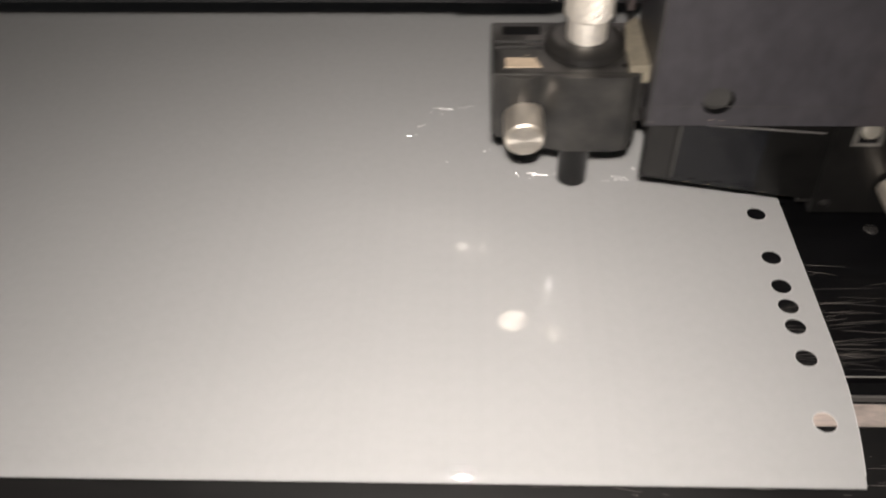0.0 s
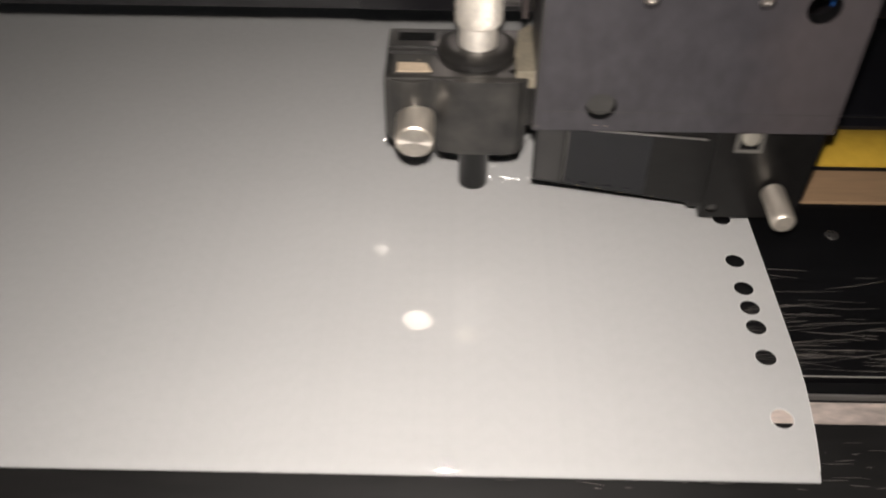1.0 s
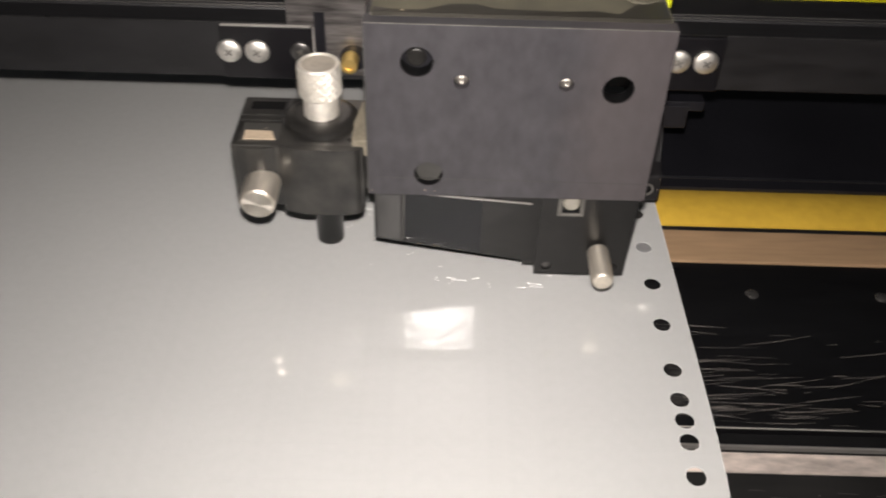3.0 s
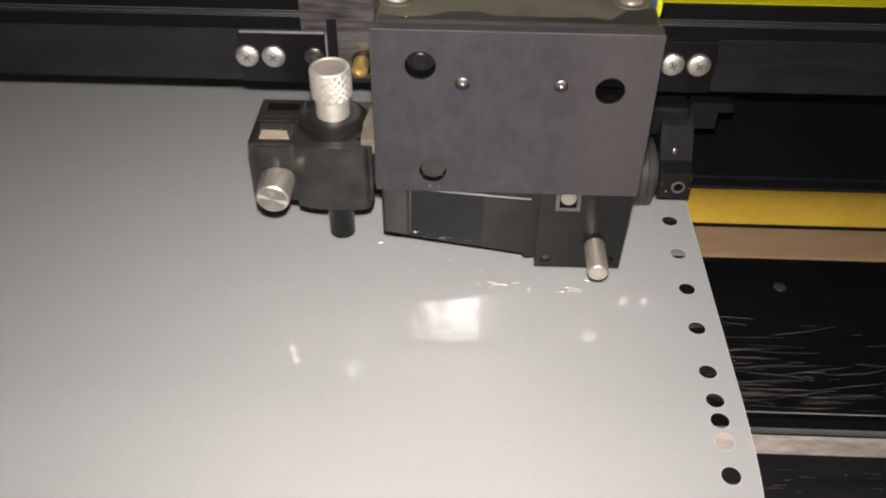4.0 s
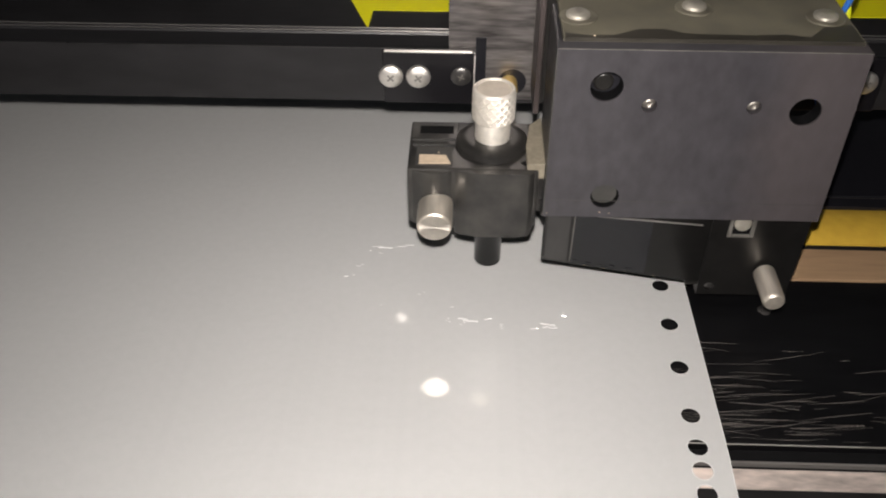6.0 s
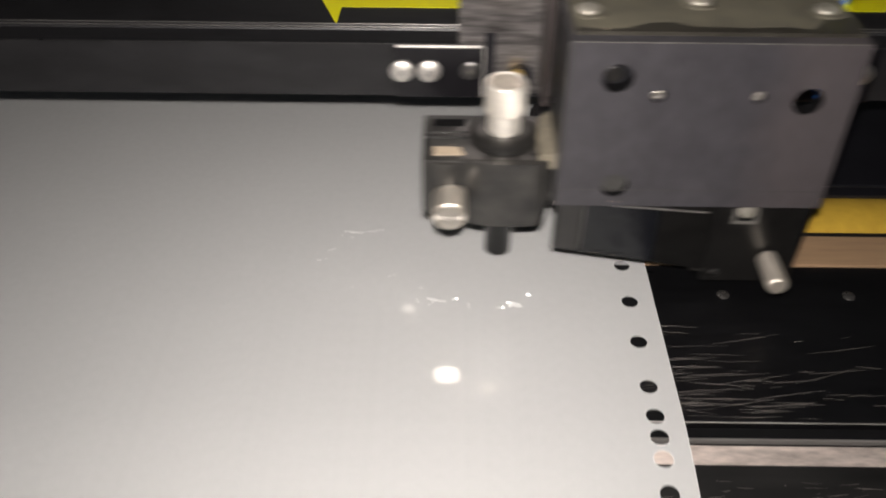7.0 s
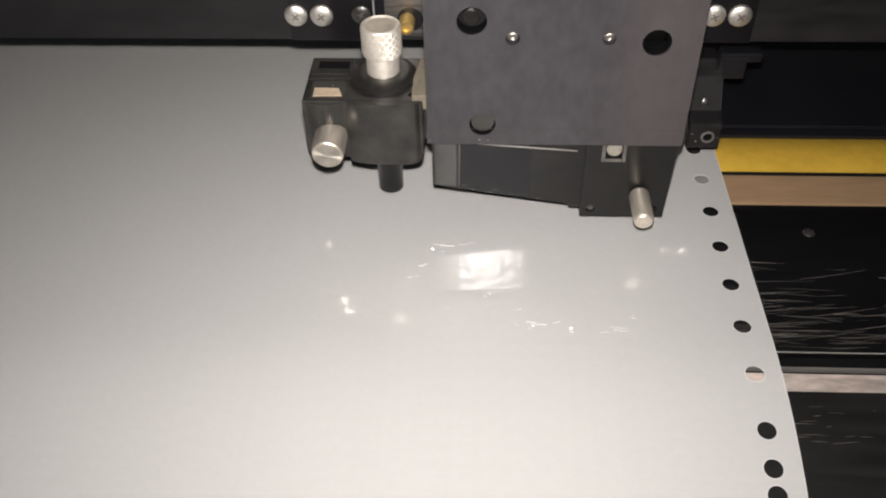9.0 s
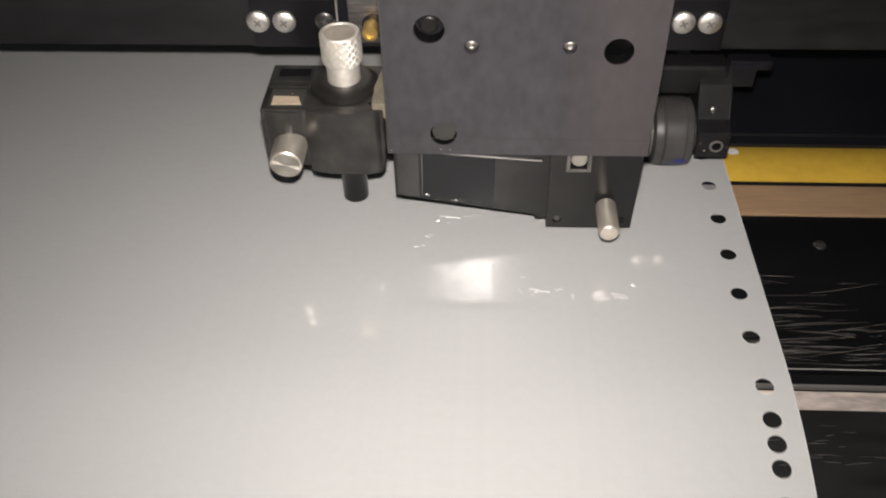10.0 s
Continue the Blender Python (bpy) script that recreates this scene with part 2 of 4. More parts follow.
PALE_STRIP = material("pale_strip", (0.24, 0.24, 0.245), 0.5, var=0.3, grain=700, stain=80, bump=0.2, stretch=(0.12, 1, 1))
CREAM = material("cream_pad", (0.46, 0.37, 0.27), 0.7, var=0.2, grain=900, bump=0.2)
FLANGE = material("worn_flange", (0.075, 0.062, 0.06), 0.4, 0.3, var=0.6, grain=260, stain=70, bump=0.1, stretch=(1, 1, 0.2))
RUBBER = material("black_rubber", (0.05, 0.048, 0.047), 0.42, var=0.35, grain=300, stain=90, bump=0.12)
ARM = material("dusty_black_arm", (0.0085, 0.008, 0.009), 0.6, var=0.4, grain=400, stain=90, bump=0.12, dust=0.04, dust_col=(0.15, 0.14, 0.13), spec=0.25)
BLUE_MARK = material("blue_mark", (0.02, 0.03, 0.22), 0.5, var=0.6, grain=900, stain=500)
BLUE_WIRE = material("blue_wire", (0.03, 0.14, 0.50), 0.35, var=0.08, bump=0)
YELLOW_WIRE = material("yellow_wire", (0.62, 0.66, 0.01), 0.35, var=0.06, bump=0)
FLOOR = material("dark_table", (0.03, 0.028, 0.026), 0.7, var=0.3, grain=40, stain=6)


# ---- mesh helpers ----
def part(name, bm, mat, parent, label="", smooth=False):
    """Links a bmesh, given in millimetres, as one mesh under a thing."""
    root = parent
    while root and root.parent:
        root = root.parent
    if root and root.name == "carriage":
        for v in bm.verts:
            v.co = v.co * 1.0426 + Vector((1.84, 6.69, -6.03))
    for v in bm.verts:
        v.co *= MM
    bmesh.ops.recalc_face_normals(bm, faces=bm.faces)
    me = bpy.data.meshes.new(name)
    bm.to_mesh(me)
    bm.free()
    me.materials.append(mat)
    if smooth:
        me.shade_smooth()
        me.set_sharp_from_angle(angle=radians(35))
    ob = new(name, me)
    ob.parent = parent
    return tagged(ob, label)


def rbox(x0, x1, y0, y1, z0, z1, bev=0.3, seg=2, bm=None):
    own = bm is None
    bm = bm or bmesh.new()
    made = bmesh.ops.create_cube(bm, size=1)["verts"]
    for v in made:
        v.co = Vector(((x0 + x1) / 2 + v.co.x * (x1 - x0), (y0 + y1) / 2 + v.co.y * (y1 - y0), (z0 + z1) / 2 + v.co.z * (z1 - z0)))
    if bev:
        edges = list({e for v in made for e in v.link_edges})
        bmesh.ops.bevel(bm, geom=edges, offset=bev, segments=seg, affect="EDGES", profile=0.6)
    return bm


def prism(points, lo, hi, axis="x", bev=0.0):
    """A closed outline pushed along an axis: x takes (y, z), y takes (x, z), z takes (x, y)."""
    bm = bmesh.new()
    put = {"x": lambda p, h: (h, p[0], p[1]), "y": lambda p, h: (p[0], h, p[1]), "z": lambda p, h: (p[0], p[1], h)}[axis]
    a = [bm.verts.new(put(p, lo)) for p in points]
    b = [bm.verts.new(put(p, hi)) for p in points]
    n = len(points)
    bm.faces.new(a)
    bm.faces.new(b[::-1])
    for i in range(n):
        bm.faces.new((a[i], b[i], b[(i + 1) % n], a[(i + 1) % n]))
    if bev:
        bmesh.ops.bevel(bm, geom=list(bm.edges), offset=bev, segments=2, affect="EDGES", profile=0.6)
    return bm


def lathe(profile, place, way=(0, 0, 1), seg=32, bm=None, wobble=None):
    """A profile of (radius, height) turned round an axis."""
    bm = bm or bmesh.new()
    turn = Vector((0, 0, 1)).rotation_difference(Vector(way)).to_matrix()
    rings = []
    for j, (r, h) in enumerate(profile):
        ring = []
        for i in range(seg):
            a = 2 * math.pi * i / seg
            rr = r + (wobble(i, j) if wobble else 0)
            ring.append(bm.verts.new(Vector(place) + turn @ Vector((rr * math.cos(a), rr * math.sin(a), h))))
        rings.append(ring)
    for lo, hi in zip(rings, rings[1:]):
        for i in range(seg):
            bm.faces.new((lo[i], lo[(i + 1) % seg], hi[(i + 1) % seg], hi[i]))
    bm.faces.new(rings[0][::-1])
    bm.faces.new(rings[-1])
    return bm


def lathe_open(profile, place, seg=24, way=(0, 0, 1)):
    """A profile of (radius, height) turned round an axis, open in the middle."""
    bm = lathe(profile, place, way, seg)
    bmesh.ops.delete(bm, geom=[f for f in bm.faces if len(f.verts) == seg], context="FACES_ONLY")
    return bm


def pierced(outline, holes, lo, hi, axis="z", seg=24):
    """A plate with round holes: outline and (x, y, radius) in the plate's plane, pushed from lo to hi."""
    bm = bmesh.new()
    put = {"z": lambda p, h: (p[0], p[1], h), "y": lambda p, h: (p[0], h, p[1])}[axis]
    loops = [list(outline)] + [[(x + r * math.cos(2 * math.pi * i / seg), y + r * math.sin(2 * math.pi * i / seg)) for i in range(seg)] for x, y, r in holes]
    edges = []
    for loop in loops:
        vs = [bm.verts.new(put(p, hi)) for p in loop]
        edges += [bm.edges.new((vs[i], vs[(i + 1) % len(vs)])) for i in range(len(vs))]
    bmesh.ops.triangle_fill(bm, use_beauty=True, use_dissolve=False, edges=edges)
    top = list(bm.faces)
    low = bmesh.ops.extrude_face_region(bm, geom=top)
    for v in (g for g in low["geom"] if isinstance(g, bmesh.types.BMVert)):
        v.co[{"z": 2, "y": 1}[axis]] = lo
    return bm


def thing(name, label, category, group="", kind=""):
    ob = new(name)
    ob.empty_display_size = 0.01
    return tagged(ob, label, category, group, kind)


def screw(parent, place, way, r, height, mat, label="", name="screw", cross=True):
    """A pan-head screw with a cross recess."""
    head = part(name, lathe([(r * 0.97, 0), (r, height * 0.25), (r * 0.93, height * 0.6), (r * 0.7, height * 0.9), (r * 0.35, height), (0.05, height * 1.02)], place, way, 20), mat, parent, label, smooth=True)
    if cross:
        turn = Vector((0, 0, 1)).rotation_difference(Vector(way)).to_matrix() @ Matrix.Rotation(random.uniform(0, 1.5), 3, "Z")
        bm = bmesh.new()
        for k in (0, 1):
            made = bmesh.ops.create_cube(bm, size=1)["verts"]
            for v in made:
                c = Vector((v.co.x * r * (0.7 if k else 0.14), v.co.y * r * (0.14 if k else 0.7), height * 0.98 + v.co.z * height * 0.08))
                v.co = Vector(place) + turn @ c
        part("cross_recess", bm, RECESS, head)
    return head


def bend(s):
    """Where the sheet lies at s along its way: flat, then drooping over the rounded front of the bed. Gives y, z, degrees."""
    y0, radius = -36.0, 108.0
    if s >= y0:
        return s, 0.0, 0.0
    a = (y0 - s) / radius
    return y0 - radius * math.sin(a), -radius * (1 - math.cos(a)), math.degrees(a)


# ---- setting ----
tagged(part("floor", rbox(-700, 700, -600, 500, -90, -80, 0), FLOOR, None), "dark tabletop under the cutting machine", "table top", kind="structure")

# ---- the cutting machine ----
X0, X1 = -330, 260
cutter = thing("vinyl_cutter", "black vinyl cutting plotter with worn bed and guide rail", "cutting plotter")
cutter.location = (0, 0, 0)
part("base", rbox(X0, X1, -40, 130, -80, -6, 1.5), WALL, cutter)
platen = part("platen", prism([(-37.9, -5.5), (10.4, -5.5), (10.4, -0.8), (-37.4, -0.8), (-37.9, -1.0)], X0, X1), PLATEN, cutter, "glossy black bed with fine scratches")
for k in range(-9, 8):
    screw(platen, (16.8 + 29.4 * k, 0.0, -0.83), (0, 0, 1), 1.5, 0.6, BED_SCREW, "small domed screw in the bed", cross=False)
part("cutting_strip", rbox(-3.0, X1, 10.6, 21.8, -5, -0.22, 0.25), TAN, cutter, "tan cutting strip, scored by the blade")
part("cutting_strip", rbox(X0, -3.1, 10.6, 21.8, -5, -0.24, 0.25), PALE_STRIP, cutter, "pale worn stretch of the cutting strip")
part("gap_liner", rbox(X0, X1, 21.9, 25.0, -5, -1.6, 0.1), WALL, cutter)
SHAFT_Y, SHAFT_R = 32.5, 21.9
arc = [(25.2 + 14.6 * i / 16, math.sqrt(SHAFT_R ** 2 - (25.2 + 14.6 * i / 16 - SHAFT_Y) ** 2) - SHAFT_R - 0.25) for i in range(17)]
part("amber_tape", prism([(25.2, -5)] + arc + [(39.8, -5)], -3.0, 79, bev=0.0), YELLOW_TAPE, cutter, "amber tape over the drive shaft", smooth=True)
arc = [(25.6 + 13.8 * i / 12, -1.7 + 1.1 * math.sin(math.pi * i / 12)) for i in range(13)]
for x0, x1 in ((X0, -3.1), (79, X1)):
    part("drive_shaft", prism([(25.6, -5)] + arc + [(39.4, -5)], x0, x1), DARK_STEEL, cutter, "dark steel drive shaft", smooth=True)
back = part("rear_bed", rbox(X0, X1, 44.6, 130, -5.5, -0.5, 0.3), WALL, cutter, "black bed behind the drive shaft")
part("bed_lip", rbox(X0, X1, 39.95, 44.5, -5, -0.6, 0.3), WALL, cutter)
part("lip_edge", rbox(X0, X1, 43.7, 44.0, -0.7, -0.5, 0.05), DARK_STEEL, cutter, "thin pale line on the bed lip")
for k in range(-2, 2):
    screw(back, (87.2 + 124 * k, 58.2, -0.75), (0, 0, 1), 1.9, 0.5, BED_SCREW, cross=False)
for x0, x1 in ((X0 - 40, X0), (X1, X1 + 40)):
    part("side_housing", rbox(x0, x1, -55, 130, -80, 95, 4.0), WALL, cutter, "black side housing")

# front of the bed: slot, bare edges, aluminium strip, drooping scuffed apron
part("slot_floor", rbox(X0, X1, -43.6, -38.0, -5, -2.6, 0), PIT, cutter)
part("slot_edge", rbox(X0, 41.8, -38.1, -37.92, -0.98, -0.72, 0.05), BARE, cutter, "bare metal edge of the slot")
part("slot_ridge", prism([(-42.0, -2.6), (-41.5, -2.6), (-41.5, -1.45), (-41.7, -1.3), (-42.0, -1.45)], X0, X1), GROOVE_EDGE, cutter, "worn ridge in the slot")
part("slot_filler", rbox(41.8, X1, -41.0, -37.95, -5, -0.9, 0.3), PLATEN, cutter)
part("front_strip", rbox(X0, X1, -48.3, -43.8, -5, -0.75, 0.25), ALU, cutter, "dusty bare aluminium strip")
apron = [(-48.4, -0.95)]
for i in range(1, 15):
    y, z, a = bend(-48.4 - i * 4.0)
    apron.append((y, z - 0.55))
apron += [(apron[-1][0], -80), (-40.2, -80), (-40.2, -5.2), (-48.4, -5.2)]
part("front_apron", prism(apron, X0, X1), FRONT, cutter, "scuffed black front apron", smooth=True)


def scratches(name, count, spot, mat, parent, label, seed):
    """Fine slivers, lying on the bed or apron, mostly along it."""
    rnd = random.Random(seed)
    bm = bmesh.new()
    for _ in range(count):
        x, y, length, turn, height = spot(rnd)
        w = rnd.uniform(0.007, 0.031)
        n = 7
        curve = rnd.uniform(-0.004, 0.004)
        pts = []
        for i in range(n):
            d = length * i / (n - 1)
            pts.append((x + d, y + d * turn + curve * d * d, w * math.sin(math.pi * (0.08 + 0.84 * i / (n - 1)))))
        up = [bm.verts.new((a, b + c, height(b + c) + 0.03)) for a, b, c in pts]
        mid = [bm.verts.new((a, b, height(b) + 0.055)) for a, b, c in pts]
        dn = [bm.verts.new((a, b - c, height(b - c) + 0.03)) for a, b, c in pts]
        for i in range(n - 1):
            bm.faces.new((up[i], mid[i], mid[i + 1], up[i + 1]))
            bm.faces.new((mid[i], dn[i], dn[i + 1], mid[i + 1]))
    return tagged(part(name, bm, mat, parent, label), kind="stuff")


def bed_spot(rnd):
    y = -9 - 26 * rnd.random() ** 0.45
    x = -8 + 52 * rnd.random() ** 2.4
    return x, y, rnd.uniform(2, 17) * (1 if rnd.random() < 0.6 else 0.35), rnd.gauss(0.05, 0.10), lambda b: -0.8


def left_spot(rnd):
    return rnd.uniform(-200, -5), rnd.uniform(-34, -10), rnd.uniform(2, 20), rnd.gauss(0.03, 0.08), lambda b: -0.8


def apron_spot(rnd):
    return rnd.uniform(-60, 75), -48.6 - 12 * rnd.random() ** 2.4, rnd.uniform(0.2, 3.4) ** 1.4, rnd.gauss(0.0, 0.08), lambda b: bend(b)[1] - 0.55


def slot_spot(rnd):
    return rnd.uniform(-20, 24), rnd.uniform(-37, -33), rnd.uniform(2, 12), rnd.gauss(0.02, 0.04), lambda b: -0.8


scratches("scuffing", 105, bed_spot, SCRATCH, cutter, "fine pale scratches on the bed", 3)
scratches("scuffing", 70, left_spot, SCRATCH, cutter, "fine pale scratches on the bed", 4)
scratches("scuffing", 330, apron_spot, SCRATCH, cutter, "scuffs on the front apron", 5)
scratches("scuffing", 26, slot_spot, SCRATCH, cutter, "fine pale scratches on the bed", 6)

# guide rail
rail = part("rail", prism([(39, 28.9), (82, 28.9), (82, 40.6), (51.5, 40.6), (51.3, 42.1), (50.5, 42.1), (50.3, 41.2), (49.4, 41.2), (49.2, 42.3), (48.4, 42.3), (48.1, 41.7), (41.4, 42.0), (41.0, 42.8), (39, 42.8)], X0, X1, bev=0.12), RAIL, cutter, "black guide rail with a grooved top")
# thin lines, paler than the rail, along its edges
for y, z, wide in ((50.75, 42.13, 0.28), (48.65, 42.33, 0.28), (39.1, 42.8, 0.2)):
    part("rail_edge", rbox(X0, X1, y, y + wide, z - 0.1, z + 0.05, 0.03), GROOVE_EDGE if y > 45 else DARK_STEEL, rail, "thin pale line along an edge of the rail")
part("rail_top", rbox(X0, X1, 82.1, 130, 29.0, 56.0, 1.0), RAIL, cutter)
part("arrow_label", prism([(-83.5, 74), (-76.1, 53.6), (-75.7, 63.8), (X1 - 8, 64.8), (X1 - 8, 80), (-86, 80)], 40.5, 40.72, axis="z"), LABEL_YELLOW, cutter, "bright yellow arrow sticker")


def specks(spots, parent, seed):
    """Crumbs of pale dust, each a small uneven lump."""
    rnd = random.Random(seed)
    bm = bmesh.new()
    for x, y, z in spots:
        r = rnd.uniform(0.08, 0.17)
        made = bmesh.ops.create_icosphere(bm, subdivisions=1, radius=r)["verts"]
        for v in made:
            v.co = Vector((x, y, z)) + Vector((v.co.x * rnd.uniform(0.8, 1.8), v.co.y, v.co.z * rnd.uniform(0.6, 1.1)))
    return tagged(part("dust", bm, CREAM, parent, "pale crumbs of dust"), kind="stuff")


def pinch_roller(x):
    """A rubber pinch roller in its forked black arm, built round x = 0 and set at x."""
    arm = thing("pinch_roller", "black rubber pinch roller in a forked arm", "pinch roller")
    fork = lambda a, b: prism([(24.2, 6.4), (33, 6.0), (41.0, 10.0), (41.0, 25.0), (37, 25.6), (32.5, 22.6), (28.8, 15.0), (24.2, 13.8)], a, b, bev=0.5)
    for a, b in ((-11.6, -5.9), (5.6, 13.8)):
        side = part("fork_arm", fork(a, b), ARM, arm)
        mid = (a + b) / 2
        at = (mid + (0.8 if a > 0 else 0), 24.3, 10.0)
        part("socket_ring", lathe([(1.15, -0.2), (1.2, 0.3), (1.45, 0.42), (1.72, 0.3), (1.75, -0.2)], at, (0, -1, 0), 20), RING, side, "pale worn rim of a socket screw", smooth=True)
        part("socket", lathe([(1.16, -0.2), (1.16, 0.1)], at, (0, -1, 0), 6), PIT, side)
    part("bridge", rbox(-11.2, 12.8, 34.0, 41.2, 18.5, 26.6, 1.6, 3), ARM, arm, smooth=True)
    screw(arm, (9.4, 29.0, 17.6), (0, -0.9, 0.43), 0.9, 0.3, DARK_STEEL, cross=False)
    profile = [(1.5, -5.4), (7.6, -5.4), (8.6, -4.9), (8.8, -3.2), (8.5, -3.0), (8.5, -2.6), (8.9, -2.4), (8.9, 2.4), (8.5, 2.6), (8.5, 3.0), (8.8, 3.2), (8.6, 4.9), (7.6, 5.4), (1.5, 5.4)]
    wheel = part("roller", lathe([(r, 0.93 * h) for r, h in profile], (0, 0, 0), (1, 0, 0), 48), RUBBER, arm, "worn black rubber roller", smooth=True)
    part("axle", lathe([(1.5, -6.6), (1.5, 6.4)], (0, 32.0, 9.2), (1, 0, 0), 16), ZINC, arm, smooth=True)
    # bright discs added only to give glints at the roller's edges
    for dx in (-5.3, 5.25):
        part("washer", lathe([(1.6, -0.16), (6.6, -0.16), (6.7, 0), (6.6, 0.16), (1.6, 0.16)], (dx, 32.0, 9.2), (1, 0, 0), 28), ZINC, arm, "bright disc added for the glint beside the roller", smooth=True)
    for dx in (-5.06, 5.06):
        part("hub_cap", lathe([(2.6, -0.12), (2.6, 0.12)], (dx, -1.5, 3.0), (1, 0, 0), 16), ZINC, wheel, smooth=True)
    for dx, mid, wide, tall in ((2.0, -97.5, 1.5, 6.5), (-0.5, -108.0, 0.6, 4.0)):
        bm = bmesh.new()
        grid = []
        for i in range(7):
            row = []
            for j in range(7):
                edge = 1 - 0.18 * ((i * 5 + j * 3) % 4 == 0)
                a = radians(mid + tall * (i - 3) / 3 * edge * math.sqrt(max(0.1, 1 - ((j - 3) / 3.4) ** 2)))
                row.append(bm.verts.new((dx + wide * (j - 3) / 3, 8.93 * math.sin(a), 8.93 * math.cos(a))))
            grid.append(row)
        for i in range(6):
            for j in range(6):
                bm.faces.new((grid[i][j], grid[i][j + 1], grid[i + 1][j + 1], grid[i + 1][j]))
        part("ink_mark", bm, BLUE_MARK, wheel, "smudge of blue ink on the rubber")
    rnd = random.Random(30)
    crumbs = [(rnd.uniform(6.2, 13.2), 24.1, rnd.uniform(7.2, 13.0)) for _ in range(6)] + [(rnd.uniform(-11, -6.5), 24.1, rnd.uniform(7.2, 13.0)) for _ in range(3)]
    specks(crumbs, arm, 31)
    part("mount_block", rbox(13.4, 20.2, 37.0, 41.1, 19.2, 25.4, 0.3), WALL, arm)
    part("mount_step", rbox(13.5, 23.8, 37.4, 41.1, 23.8, 26.4, 0.25), WALL, arm)
    arm.location = (x * MM, 0, 0)
    return wheel


pinch_wheel = pinch_roller(-15.6)

# ---- the carriage ----
# Its space is the machine's; the carriage slides along x.
carriage = thing("carriage", "dark anodised cutter carriage with blade clamp and wires", "plotter carriage")
CX0, CX1, CZ0, CZ1, CY = -85.0, -30.4, 30.0, 66.6, -7.0
HOLES = [(-75.6, 59.3, 3.0), (-39.2, 54.8, 2.9), (-73.2, 35.1, 2.8), (-67.5, 55.6, 1.4), (-48.6, 55.6, 1.35)]
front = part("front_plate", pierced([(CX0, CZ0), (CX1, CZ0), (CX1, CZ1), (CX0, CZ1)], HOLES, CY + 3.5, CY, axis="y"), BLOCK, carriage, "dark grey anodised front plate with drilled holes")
part("housing", rbox(CX0 + 0.2, -47.0, CY + 3.55, 13.0, CZ0 + 0.2, CZ1 - 0.4, 0.4), WALL, carriage)
part("scribed_line", rbox(CX0 + 1.0, CX1 - 0.8, CY - 0.02, CY + 0.1, 34.0, 34.14, 0), PLUG, front, "faint scribed line")
part("plate_bevel", rbox(CX0 - 0.05, CX0 + 0.22, CY - 0.05, CY + 0.2, CZ0 + 0.4, CZ1 - 0.4, 0.05), PLUG, front)
lid = part("lid", rbox(CX0 + 1.2, CX1 - 0.6, CY + 3.0, 30.0, CZ1 - 0.39, CZ1 + 0.7, 0.1), DUSTY_LID, carriage, "dusty olive lid")
for x, y in ((-80.6, 4.4), (-58.7, 8.8), (-35.4, 5.4)):
    part("washer", lathe([(2.2, 0), (3.5, 0), (3.55, 0.25), (3.4, 0.4), (2.2, 0.4)], (x, y, CZ1 + 0.6), (0, 0, 1), 28), DULL_SCREW, lid, smooth=True)
    screw(lid, (x, y, CZ1 + 0.95), (0, 0, 1), 2.3, 1.1, LID_SCREW, "worn lid screw")
# chamfer highlight, put in as a thin paler strip
part("top_edge_glint", rbox(CX0 + 0.1, CX1 - 0.1, CY - 0.06, CY + 0.3, CZ1 - 0.02, CZ1 + 0.1, 0.05), RING, front, "pale strip standing in for the highlight on the upper edge")
edge = [(-83.4, -2.0), (-79.0, -3.0), (-74.6, -2.6), (-70.0, -0.2), (-65.2, 0.1), (-62.1, -1.7), (-50.2, -2.0), (-44.0, -1.4), (-40.3, -2.5), (-36.3, 2.0), (-31.4, 3.0)]
part("grime", rbox(-83.6, -31.2, CY + 2.93, CY + 3.0, CZ1 - 0.3, CZ1 + 0.72, 0), OIL, lid, "dark oily grime along the front of the lid")
part("grime", prism(edge + [(-31.4, -3.97), (-83.4, -3.97)], CZ1 + 0.69, CZ1 + 0.74, axis="z"), OIL, lid, "dark oily grime along the front of the lid")
# near-black ring carries the shadow round the recessed plug
part("plug_gap", lathe_open([(2.78, 0.25), (2.78, 3.4), (2.52, 3.4), (2.52, 1.6)], (-73.2, CY, 35.1), way=(0, 1, 0)), PIT, front, "gap round the plug, its shade coloured near black", smooth=True)
part("hole_plug", lathe([(2.35, 0), (2.5, 0.15), (2.5, 2.0)], (-73.15, CY + 1.3, 35.0), (0, 1, 0), 24), PLUG, front, "plugged hole")
for x, z in ((-67.5, 55.6), (-48.6, 55.6)):
    part("set_screw", lathe([(0.3, 0.3), (0.6, 0.1), (1.05, 0.35), (1.3, 0.9), (1.3, 2.0)], (x, CY + 0.5, z), (0, 1, 0), 16), RECESS, front, "small bright set screw", smooth=True)
# shade inside the open bores, put in as an added near-black lining
for x, z, r in HOLES[:2]:
    part("bore_shade", lathe_open([(r - 0.03, 0.45), (r - 0.03, 3.4), (r - 0.1, 3.4), (r - 0.1, 0.45)], (x, CY, z), way=(0, 1, 0)), PIT, front, "near-black lining that shades the bore", smooth=True)
part("inner_screw", lathe([(1.5, 0), (1.9, 0.3), (1.9, 2.0)], (-75.8, CY + 2.9, 58.6), (0, 1, 0), 20), BLACK_PLASTIC, front, smooth=True)
part("bottom_rim", rbox(CX0 - 0.3, CX1 + 0.6, CY + 1.2, 10.5, CZ0 - 1.0, CZ0 + 0.15, 0.3), BLACK_PLASTIC, carriage)

